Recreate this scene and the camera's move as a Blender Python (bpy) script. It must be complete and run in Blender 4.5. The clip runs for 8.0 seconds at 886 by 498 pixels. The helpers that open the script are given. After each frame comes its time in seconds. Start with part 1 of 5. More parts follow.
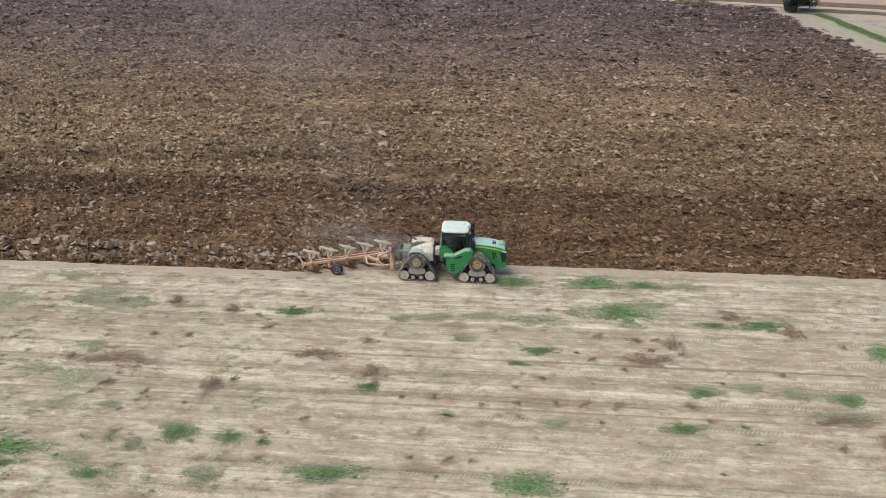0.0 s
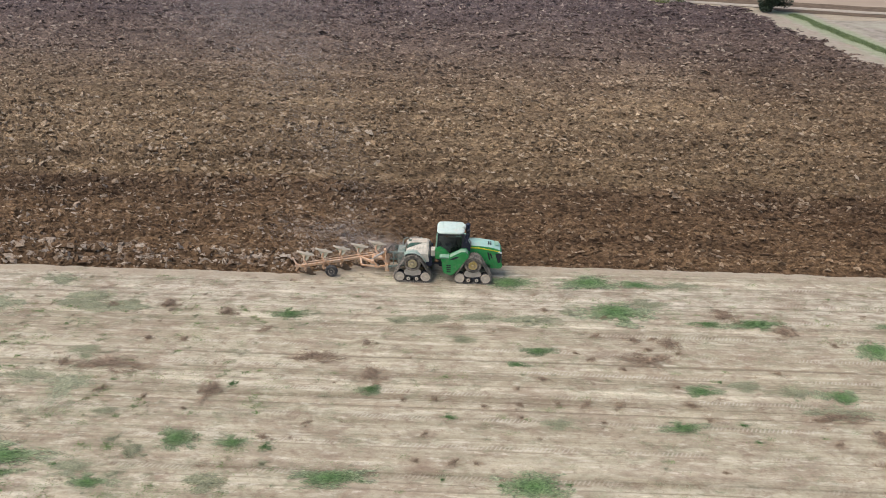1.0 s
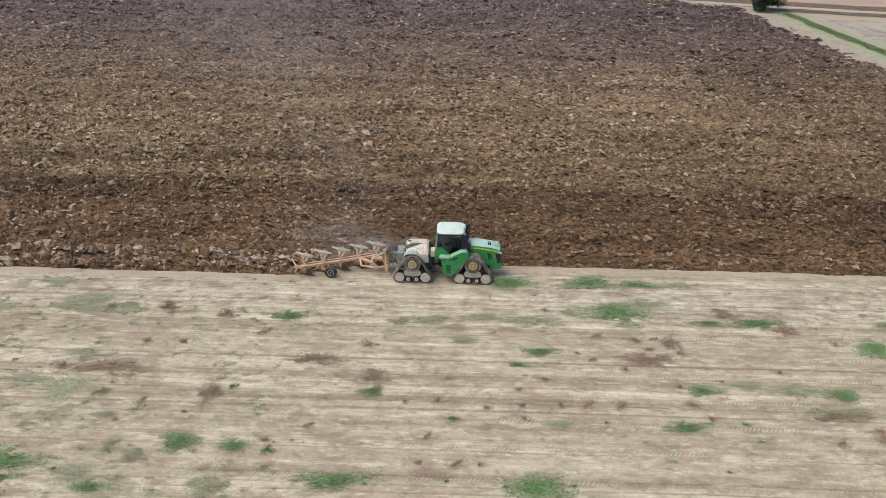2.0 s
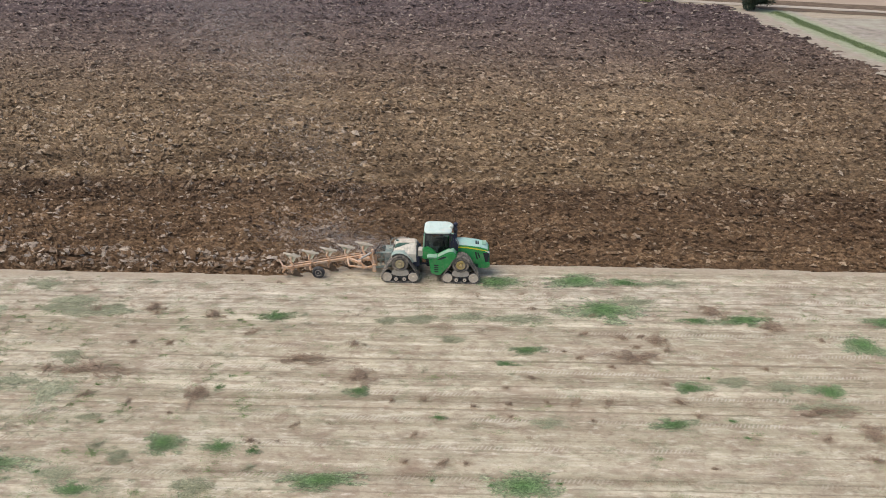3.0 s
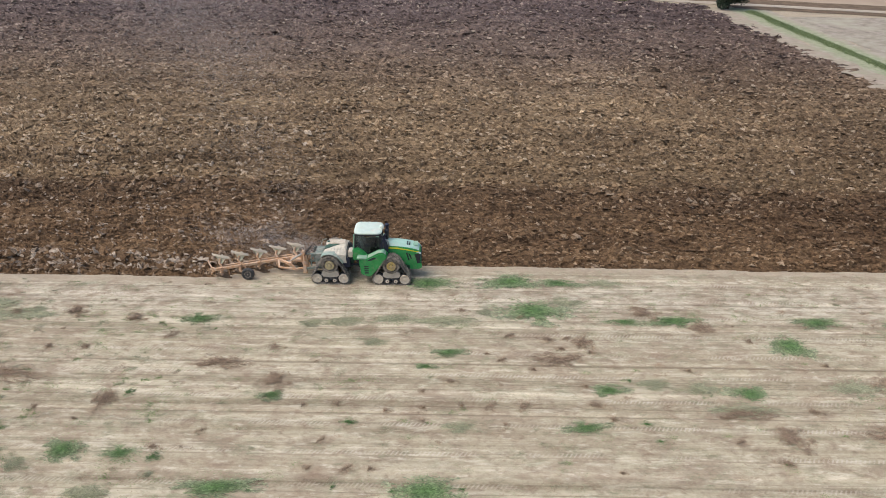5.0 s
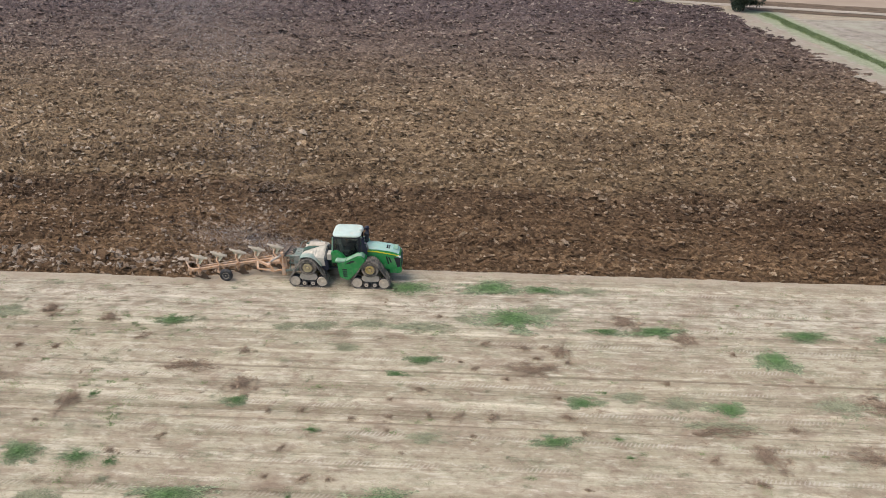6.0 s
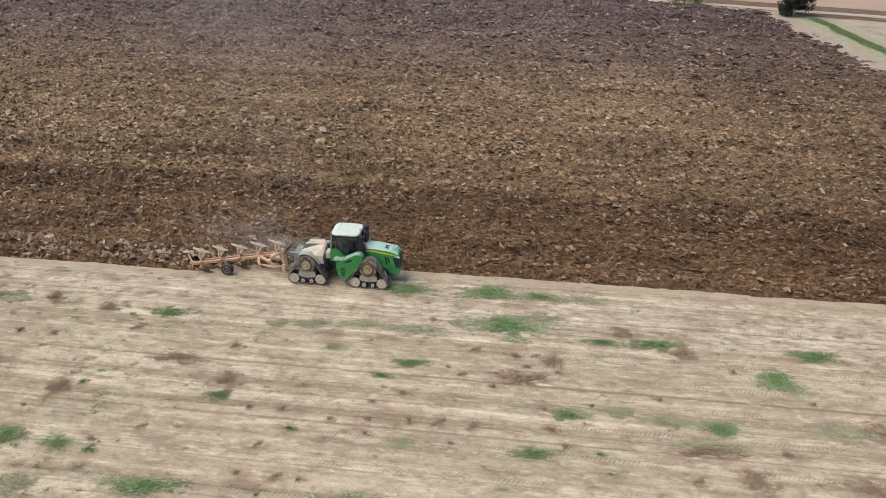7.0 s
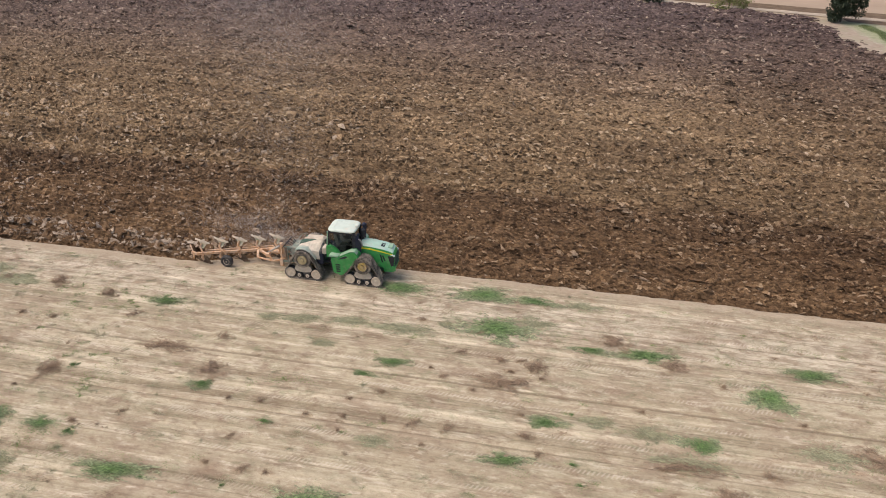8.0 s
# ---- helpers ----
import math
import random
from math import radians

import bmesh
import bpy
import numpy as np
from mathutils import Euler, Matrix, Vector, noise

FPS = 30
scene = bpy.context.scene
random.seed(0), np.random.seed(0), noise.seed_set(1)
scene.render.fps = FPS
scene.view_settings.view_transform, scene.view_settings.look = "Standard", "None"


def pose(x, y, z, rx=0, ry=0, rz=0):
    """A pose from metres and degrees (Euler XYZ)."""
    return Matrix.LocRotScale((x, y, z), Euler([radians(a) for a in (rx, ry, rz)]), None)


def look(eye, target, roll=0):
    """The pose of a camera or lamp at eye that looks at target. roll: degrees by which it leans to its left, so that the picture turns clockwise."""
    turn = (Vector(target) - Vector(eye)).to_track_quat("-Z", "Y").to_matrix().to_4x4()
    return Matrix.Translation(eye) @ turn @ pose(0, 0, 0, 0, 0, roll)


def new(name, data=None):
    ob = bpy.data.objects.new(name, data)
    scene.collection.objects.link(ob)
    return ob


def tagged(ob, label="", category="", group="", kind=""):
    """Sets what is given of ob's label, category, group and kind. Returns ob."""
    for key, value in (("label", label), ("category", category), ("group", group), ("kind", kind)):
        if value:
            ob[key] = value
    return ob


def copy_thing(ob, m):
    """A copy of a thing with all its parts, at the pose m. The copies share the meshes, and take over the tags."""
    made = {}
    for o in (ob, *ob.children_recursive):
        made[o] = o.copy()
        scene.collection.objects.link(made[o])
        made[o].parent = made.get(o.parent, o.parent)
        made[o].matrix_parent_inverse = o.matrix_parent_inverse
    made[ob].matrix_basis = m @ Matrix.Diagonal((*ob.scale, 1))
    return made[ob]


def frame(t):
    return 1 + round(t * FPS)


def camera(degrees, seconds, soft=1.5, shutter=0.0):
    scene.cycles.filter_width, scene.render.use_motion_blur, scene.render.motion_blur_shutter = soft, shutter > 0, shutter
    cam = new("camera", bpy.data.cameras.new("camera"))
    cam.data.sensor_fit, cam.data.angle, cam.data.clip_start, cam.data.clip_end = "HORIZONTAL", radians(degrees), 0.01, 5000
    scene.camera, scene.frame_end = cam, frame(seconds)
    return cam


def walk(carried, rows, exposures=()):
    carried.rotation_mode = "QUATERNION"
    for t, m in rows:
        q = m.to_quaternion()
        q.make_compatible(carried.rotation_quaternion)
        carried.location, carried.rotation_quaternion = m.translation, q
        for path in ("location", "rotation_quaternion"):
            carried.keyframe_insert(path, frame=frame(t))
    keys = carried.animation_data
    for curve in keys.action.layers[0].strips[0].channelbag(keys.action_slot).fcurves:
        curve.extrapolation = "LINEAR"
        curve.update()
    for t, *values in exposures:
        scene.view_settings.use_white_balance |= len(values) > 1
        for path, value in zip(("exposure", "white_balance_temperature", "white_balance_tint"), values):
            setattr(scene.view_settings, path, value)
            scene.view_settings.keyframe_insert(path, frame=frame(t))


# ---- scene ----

cam = camera(65.0, 8.0, soft=0.95)
# seconds, eye x y z, yaw, pitch, roll
ROWS = [
    (0.0, 0.736, -41.940, 24.471, 4.21, -28.36, 0.05),
    (0.5, -0.022, -41.885, 24.593, 2.48, -28.51, 0.48),
    (1.0, -0.694, -41.822, 24.674, 1.82, -28.61, 0.90),
    (2.5, -1.117, -41.689, 24.596, 1.00, -28.58, 0.77),
    (3.0, -0.615, -41.690, 24.540, 0.76, -28.54, 0.71),
    (3.5, 0.235, -41.646, 24.464, 0.59, -28.53, 0.57),
    (4.0, 1.298, -41.685, 24.409, 0.44, -28.49, 0.55),
    (4.5, 2.493, -41.487, 24.393, 0.24, -28.53, 0.74),
    (6.0, 6.088, -40.049, 24.223, 1.98, -28.60, 0.94),
    (6.5, 7.453, -39.671, 24.146, 4.11, -28.61, 0.93),
    (7.0, 8.917, -39.288, 24.094, 6.06, -28.61, 1.01),
    (7.5, 10.481, -38.942, 24.033, 7.96, -28.66, 1.10),
    (8.0, 11.911, -38.586, 24.023, 10.09, -28.67, 1.29),
]


def shot(x, y, z, yaw, pitch, roll):
    way = Vector((-math.sin(radians(yaw)) * math.cos(radians(pitch)), math.cos(radians(yaw)) * math.cos(radians(pitch)), math.sin(radians(pitch))))
    return look((x, y, z), Vector((x, y, z)) + way, roll)


walk(cam, [(t, shot(*r)) for t, *r in ROWS], [(0.0, -0.06, 6500, 10), (6.0, -0.05, 6500, 10), (8.0, -0.05, 7200, 16)])

# ---- overcast daylight ----
SUN_UP, SUN_TURN = 62.0, 256.0  # elevation, compass bearing of the sun from +y, clockwise
world = bpy.data.worlds.new("overcast_sky")
scene.world = world
world.use_nodes = True
sky = world.node_tree.nodes.new("ShaderNodeTexSky")
sky.sky_type, sky.sun_disc = "NISHITA", False
sky.sun_elevation, sky.sun_rotation = radians(SUN_UP), radians(SUN_TURN)
sky.air_density, sky.dust_density, sky.ozone_density = 1.0, 3.2, 1.0
world.node_tree.links.new(sky.outputs[0], world.node_tree.nodes["Background"].inputs[0])
world.node_tree.nodes["Background"].inputs[1].default_value = 0.172
sun = new("sun", bpy.data.lights.new("sun", "SUN"))
sun.data.energy, sun.data.angle, sun.data.color = 2.0, radians(44), (1.0, 0.96, 0.9)
sun.matrix_world = look((60 * math.sin(radians(SUN_TURN)), 60 * math.cos(radians(SUN_TURN)), 60 * math.tan(radians(SUN_UP))), (0, 0, 0))


# ---- materials ----
def start_mat(name, rough=0.9, metal=0.0, spec=0.3):
    m = bpy.data.materials.new(name)
    m.use_nodes = True
    b = m.node_tree.nodes["Principled BSDF"]
    b.inputs["Roughness"].default_value, b.inputs["Metallic"].default_value = rough, metal
    b.inputs["Specular IOR Level"].default_value = spec
    return m, m.node_tree, b


def coords(nt, scale=(1, 1, 1), turn=0.0):
    tc, mp = nt.nodes.new("ShaderNodeTexCoord"), nt.nodes.new("ShaderNodeMapping")
    mp.inputs["Scale"].default_value = scale
    mp.inputs["Rotation"].default_value = (0, 0, radians(turn))
    nt.links.new(tc.outputs["Object"], mp.inputs["Vector"])
    return mp.outputs["Vector"]


def noisy(nt, vec, scale, detail=5.0, rough=0.6, dist=0.0):
    n = nt.nodes.new("ShaderNodeTexNoise")
    n.inputs["Scale"].default_value, n.inputs["Detail"].default_value = scale, detail
    n.inputs["Roughness"].default_value, n.inputs["Distortion"].default_value = rough, dist
    nt.links.new(vec, n.inputs["Vector"])
    return n.outputs["Fac"]


def ramp(nt, fac, stops):
    r = nt.nodes.new("ShaderNodeValToRGB")
    while len(r.color_ramp.elements) < len(stops):
        r.color_ramp.elements.new(0.5)
    for e, (p, c) in zip(r.color_ramp.elements, stops):
        e.position, e.color = p, (*c, 1)
    nt.links.new(fac, r.inputs[0])
    return r.outputs[0]


def blend(nt, fac, a, b, mode="MIX"):
    n = nt.nodes.new("ShaderNodeMix")
    n.data_type, n.blend_type = "RGBA", mode
    for sock, v in ((n.inputs[0], fac), (n.inputs[6], a), (n.inputs[7], b)):
        if isinstance(v, (int, float)):
            sock.default_value = v
        elif isinstance(v, tuple):
            sock.default_value = (*v, 1)
        else:
            nt.links.new(v, sock)
    return n.outputs[2]


def calc(nt, op, a, b=0.0, clamp=False):
    n = nt.nodes.new("ShaderNodeMath")
    n.operation, n.use_clamp = op, clamp
    for sock, v in ((n.inputs[0], a), (n.inputs[1], b)):
        if isinstance(v, (int, float)):
            sock.default_value = v
        else:
            nt.links.new(v, sock)
    return n.outputs[0]


def relief(nt, bsdf, fac, strength, distance):
    n = nt.nodes.new("ShaderNodeBump")
    n.inputs["Strength"].default_value, n.inputs["Distance"].default_value = strength, distance
    nt.links.new(fac, n.inputs["Height"])
    nt.links.new(n.outputs[0], bsdf.inputs["Normal"])


def axis(nt, which):
    tc, sp = nt.nodes.new("ShaderNodeTexCoord"), nt.nodes.new("ShaderNodeSeparateXYZ")
    nt.links.new(tc.outputs["Object"], sp.inputs[0])
    return sp.outputs[which]


def plain_mat(name, a, b, scale=6.0, rough=0.6, metal=0.0, spec=0.4, bump=0.0, dust=None, dust_from=0.55, dust_scale=2.0, island=False, piece=False):
    """Two shades under noise, optionally with dusty blotches and a shade per piece."""
    m, nt, bs = start_mat(name, rough, metal, spec)
    v = coords(nt)
    f = noisy(nt, v, scale)
    col = ramp(nt, f, [(0.3, a), (0.7, b)])
    if island or piece:
        src = nt.nodes.new("ShaderNodeNewGeometry" if island else "ShaderNodeObjectInfo").outputs["Random Per Island" if island else "Random"]
        col = blend(nt, 0.55, col, ramp(nt, src, [(0.0, tuple(0.65 * c for c in a)), (1.0, tuple(min(1, 1.4 * c) for c in b))]))
    if dust:
        d = noisy(nt, v, dust_scale, 6.0, 0.65)
        k = ramp(nt, d, [(dust_from - 0.12, (0, 0, 0)), (dust_from + 0.12, (1, 1, 1))])
        col = blend(nt, k, col, dust)
        rr = ramp(nt, d, [(dust_from - 0.12, (rough,) * 3), (dust_from + 0.12, (0.9,) * 3)])
        nt.links.new(rr, bs.inputs["Roughness"])
    nt.links.new(col, bs.inputs["Base Color"])
    if bump:
        relief(nt, bs, noisy(nt, v, scale * 4), 0.6, bump)
    return m


DUST = (0.42, 0.34, 0.26)


def soil_tone(nt):
    """Ploughed soil: moist brown near the open furrow, dry grey-brown past it, slaty far off, in long uneven lands."""
    v = coords(nt)
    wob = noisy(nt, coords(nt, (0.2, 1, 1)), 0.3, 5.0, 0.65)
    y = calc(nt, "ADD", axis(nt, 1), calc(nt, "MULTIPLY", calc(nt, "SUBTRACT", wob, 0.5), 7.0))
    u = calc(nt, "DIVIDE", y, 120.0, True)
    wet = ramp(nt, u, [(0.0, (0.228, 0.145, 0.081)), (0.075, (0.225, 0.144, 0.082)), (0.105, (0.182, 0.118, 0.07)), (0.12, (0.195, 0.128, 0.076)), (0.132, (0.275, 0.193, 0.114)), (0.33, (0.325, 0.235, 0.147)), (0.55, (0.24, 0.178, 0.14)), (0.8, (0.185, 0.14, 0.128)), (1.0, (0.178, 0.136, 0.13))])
    big = ramp(nt, noisy(nt, v, 0.06, 4.0), [(0.3, (0.72, 0.7, 0.7)), (0.7, (1.13, 1.12, 1.1))])
    land = ramp(nt, noisy(nt, coords(nt, (0.022, 0.4, 1)), 1.0, 5.0, 0.65), [(0.34, (0.7, 0.68, 0.67)), (0.5, (0.93, 0.93, 0.93)), (0.66, (1.18, 1.18, 1.16))])
    # soil tone gets darker towards the ditch, along a noisy edge
    ditchward = calc(nt, "ADD", calc(nt, "DIVIDE", calc(nt, "SUBTRACT", axis(nt, 0), 16.0), 30.0), calc(nt, "MULTIPLY", calc(nt, "SUBTRACT", noisy(nt, coords(nt, (0.5, 1, 1)), 0.07, 5.0), 0.5), 1.4))
    land = blend(nt, 1.0, land, ramp(nt, ditchward, [(0.1, (1, 1, 1)), (0.9, (0.82, 0.8, 0.8))]), "MULTIPLY")
    return blend(nt, 1.0, blend(nt, 1.0, wet, big, "MULTIPLY"), land, "MULTIPLY")


def soil_mat():
    m, nt, bs = start_mat("ploughed_soil", 0.95, 0, 0.15)
    v = coords(nt)
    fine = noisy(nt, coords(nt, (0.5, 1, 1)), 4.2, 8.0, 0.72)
    # soil grain, its dark end paints the shadowed gaps between clods
    grain_shade = ramp(nt, fine, [(0.33, (0.17, 0.155, 0.14)), (0.46, (0.68, 0.67, 0.66)), (0.64, (1.45, 1.45, 1.45))])
    nt.links.new(blend(nt, 1.0, soil_tone(nt), grain_shade, "MULTIPLY"), bs.inputs["Base Color"])
    relief(nt, bs, noisy(nt, v, 6.0, 8.0, 0.75), 1.0, 0.25)
    return m


def clod_mat(name, grey, top, lift=1.0, share=0.2, pale=2.1):
    m, nt, bs = start_mat(name, 0.9, 0, 0.2)
    v = coords(nt)
    isl = nt.nodes.new("ShaderNodeNewGeometry").outputs["Random Per Island"]
    tone = ramp(nt, isl, [(0.0, (0.62, 0.6, 0.58)), (0.5, (0.95, 0.95, 0.95)), (0.8, (1.3, 1.32, 1.32)), (1.0, (pale, pale * 1.05, pale * 1.05))])
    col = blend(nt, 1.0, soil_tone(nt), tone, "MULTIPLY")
    col = blend(nt, 1.0, col, (lift, lift, lift), "MULTIPLY")
    col = blend(nt, ramp(nt, isl, [(1.0 - share, (0, 0, 0)), (1.0 - 0.1 * share, (grey,) * 3)]), col, top)
    col = blend(nt, 1.0, col, ramp(nt, noisy(nt, v, 9.0, 5.0), [(0.3, (0.55, 0.53, 0.52)), (0.7, (1.3, 1.3, 1.3))]), "MULTIPLY")
    nt.links.new(col, bs.inputs["Base Color"])
    relief(nt, bs, noisy(nt, v, 10.0, 7.0, 0.7), 0.9, 0.1)
    return m


def stubble_mat():
    """Dry harvested soil: long pale and dull drill stripes, stains, trodden straw, lug prints along the tracks."""
    m, nt, bs = start_mat("dry_stubble_soil", 0.95, 0, 0.15)
    v = coords(nt)
    wide = noisy(nt, coords(nt, (0.018, 0.55, 1)), 1.0, 5.0, 0.62)
    thin = noisy(nt, coords(nt, (0.06, 2.4, 1)), 1.0, 4.0, 0.62)
    mixed = calc(nt, "ADD", calc(nt, "MULTIPLY", wide, 0.68), calc(nt, "MULTIPLY", thin, 0.32))
    col = ramp(nt, mixed, [(0.36, (0.35, 0.295, 0.2)), (0.44, (0.415, 0.354, 0.244)), (0.52, (0.465, 0.404, 0.284)), (0.62, (0.55, 0.488, 0.354))])
    # pale strip beside the furrow
    near = ramp(nt, calc(nt, "DIVIDE", calc(nt, "ADD", axis(nt, 1), 9.0), 9.0, True), [(0.3, (0, 0, 0)), (0.6, (0.5,) * 3), (0.8, (0.45,) * 3), (0.93, (0.1,) * 3)])
    col = blend(nt, near, col, (0.66, 0.59, 0.47))
    ridge = noisy(nt, coords(nt, (0.03, 3.2, 1)), 1.0, 5.0, 0.62)
    col = blend(nt, ramp(nt, ridge, [(0.53, (0, 0, 0)), (0.63, (0.3,) * 3)]), col, (0.66, 0.585, 0.435))
    chaff = noisy(nt, coords(nt, (0.5, 3.4, 1)), 1.0, 7.0, 0.75)
    col = blend(nt, ramp(nt, chaff, [(0.55, (0, 0, 0)), (0.66, (0.25,) * 3)]), col, (0.68, 0.61, 0.47))
    blot = noisy(nt, coords(nt, (0.5, 1.2, 1)), 0.75, 4.0, 0.6, 0.3)
    col = blend(nt, ramp(nt, blot, [(0.5, (0, 0, 0)), (0.66, (0.75,) * 3)]), col, (0.3, 0.235, 0.165))
    line = noisy(nt, coords(nt, (0.004, 3.1, 1)), 1.0, 2.0, 0.5)
    col = blend(nt, ramp(nt, line, [(0.57, (0, 0, 0)), (0.62, (0.6,) * 3)]), col, (0.25, 0.205, 0.14))
    patch = noisy(nt, coords(nt, (0.45, 1, 1)), 0.3, 7.0, 0.7)
    col = blend(nt, ramp(nt, patch, [(0.48, (0, 0, 0)), (0.66, (0.8,) * 3)]), col, (0.31, 0.24, 0.17))
    dull = noisy(nt, coords(nt, (0.55, 1.1, 1)), 0.8, 9.0, 0.8)
    col = blend(nt, ramp(nt, dull, [(0.53, (0, 0, 0)), (0.66, (0.7,) * 3)]), col, (0.2, 0.2, 0.12))
    red = noisy(nt, coords(nt, (0.6, 1.0, 1)), 0.8, 9.0, 0.8, 0.4)
    col = blend(nt, ramp(nt, red, [(0.51, (0, 0, 0)), (0.66, (0.65,) * 3)]), col, (0.25, 0.178, 0.124))
    smudge = noisy(nt, coords(nt, (0.62, 1.05, 1)), 1.5, 4.0, 0.62, 0.4)
    col = blend(nt, ramp(nt, smudge, [(0.54, (0, 0, 0)), (0.68, (0.72,) * 3)]), col, (0.27, 0.2, 0.14))
    film = noisy(nt, coords(nt, (0.5, 0.95, 1), 3.0), 1.17, 6.0, 0.68, 0.6)
    col = blend(nt, ramp(nt, film, [(0.56, (0, 0, 0)), (0.7, (0.6,) * 3)]), col, (0.25, 0.255, 0.155))
    pale = noisy(nt, coords(nt, (0.35, 1.5, 1), 1.0), 1.31, 5.0, 0.65, 0.2)
    col = blend(nt, ramp(nt, pale, [(0.54, (0, 0, 0)), (0.68, (0.6,) * 3)]), col, (0.68, 0.615, 0.47))
    fleck = noisy(nt, coords(nt, (0.7, 1.15, 1)), 3.1, 4.0, 0.6, 0.3)
    col = blend(nt, ramp(nt, fleck, [(0.57, (0, 0, 0)), (0.69, (0.6,) * 3)]), col, (0.26, 0.19, 0.13))
    crust = noisy(nt, coords(nt, (0.5, 1.3, 1), 2.0), 2.6, 5.0, 0.65)
    col = blend(nt, ramp(nt, crust, [(0.57, (0, 0, 0)), (0.7, (0.5,) * 3)]), col, (0.7, 0.635, 0.5))
    # straight drill lanes over the whole length of the field
    lanes = noisy(nt, coords(nt, (0.002, 1.1, 1)), 1.0, 3.0, 0.6)
    col = blend(nt, 1.0, col, ramp(nt, lanes, [(0.36, (0.8, 0.79, 0.77)), (0.5, (1, 1, 1)), (0.64, (1.15, 1.15, 1.16))]), "MULTIPLY")
    rut = noisy(nt, coords(nt, (0.003, 3.7, 1)), 1.0, 2.0, 0.5)
    col = blend(nt, 1.0, col, ramp(nt, rut, [(0.33, (0.76, 0.74, 0.72)), (0.44, (1, 1, 1)), (0.6, (1.05, 1.05, 1.05))]), "MULTIPLY")
    # lug prints along some wheel tracks
    lane = nt.nodes.new("ShaderNodeTexWave")
    lane.bands_direction, lane.wave_profile = "Y", "SIN"
    lane.inputs["Scale"].default_value, lane.inputs["Distortion"].default_value = 0.16, 0.5
    nt.links.new(coords(nt, (0.2, 1, 1)), lane.inputs["Vector"])
    lug = nt.nodes.new("ShaderNodeTexWave")
    lug.bands_direction = "X"
    lug.inputs["Scale"].default_value, lug.inputs["Distortion"].default_value = 1.7, 0.8
    nt.links.new(coords(nt, (1, 1, 1), 32), lug.inputs["Vector"])
    prints = calc(nt, "MULTIPLY", ramp(nt, lane.outputs["Fac"], [(0.94, (0, 0, 0)), (0.975, (0.34,) * 3)]), ramp(nt, lug.outputs["Fac"], [(0.5, (0, 0, 0)), (0.75, (1, 1, 1))]))
    prints = calc(nt, "MULTIPLY", prints, ramp(nt, noisy(nt, v, 0.25, 3.0), [(0.42, (0, 0, 0)), (0.58, (1, 1, 1))]))
    col = blend(nt, prints, col, (0.66, 0.59, 0.49))
    # smooth trodden strip along the furrow, wider behind the plough
    rim = calc(nt, "SUBTRACT", axis(nt, 1), calc(nt, "SUBTRACT", calc(nt, "MULTIPLY", calc(nt, "DIVIDE", calc(nt, "ADD", axis(nt, 0), 10.0), 4.0, True), 2.1), 1.75))
    rim = calc(nt, "ADD", rim, calc(nt, "MULTIPLY", calc(nt, "SUBTRACT", noisy(nt, coords(nt, (0.15, 1, 1)), 1.2, 5.0), 0.5), 1.1))
    col = blend(nt, ramp(nt, rim, [(0.0, (0, 0, 0)), (0.35, (0.75,) * 3)]), col, (0.4, 0.325, 0.235))
    grit = noisy(nt, coords(nt, (0.7, 1, 1)), 5.0, 9.0, 0.8)
    col = blend(nt, 1.0, col, ramp(nt, grit, [(0.32, (0.82, 0.8, 0.79)), (0.5, (1, 1, 1)), (0.68, (1.1, 1.1, 1.1))]), "MULTIPLY")
    nt.links.new(col, bs.inputs["Base Color"])
    h = calc(nt, "ADD", calc(nt, "MULTIPLY", thin, 1.2), calc(nt, "MULTIPLY", noisy(nt, v, 9.0, 8.0, 0.75), 0.5))
    relief(nt, bs, h, 0.8, 0.08)
    return m


SOIL, STUBBLE = soil_mat(), stubble_mat()
CLOD = clod_mat("soil_clod", 0.6, (0.38, 0.31, 0.23), 1.0)
CLOD_MOIST = clod_mat("moist_soil_clod", 0.6, (0.38, 0.3, 0.215), 0.98, 0.15, 1.85)
CLOD_PALE = clod_mat("pale_dry_clod", 0.8, (0.44, 0.37, 0.29), 1.3)
CLOD_GREY = clod_mat("dry_topped_clod", 0.8, (0.42, 0.35, 0.275), 1.1, 0.3)
CLOD_SLICE = clod_mat("fresh_slice_clod", 0.85, (0.5, 0.43, 0.345), 1.2, 0.6)
TRACK_DIRT = plain_mat("headland_dirt", (0.3, 0.24, 0.185), (0.43, 0.355, 0.285), 0.8, 0.95, spec=0.08, bump=0.03, dust=(0.33, 0.31, 0.22), dust_from=0.57, dust_scale=0.3)
ROAD_DIRT = plain_mat("pale_gravel_road", (0.37, 0.31, 0.24), (0.48, 0.41, 0.33), 0.9, 0.95, spec=0.08, bump=0.02)
FAR_PALE = plain_mat("far_pale_field", (0.33, 0.255, 0.19), (0.42, 0.33, 0.25), 0.07, 0.95, spec=0.08)
FAR_BROWN = plain_mat("far_ploughed_field", (0.11, 0.08, 0.055), (0.2, 0.145, 0.1), 0.5, 0.95, spec=0.08, bump=0.1)
SIDE_FIELD = plain_mat("side_field", (0.21, 0.175, 0.135), (0.41, 0.355, 0.295), 0.6, 0.95, spec=0.08, dust=(0.4, 0.37, 0.28), dust_from=0.55, dust_scale=0.12, bump=0.04)
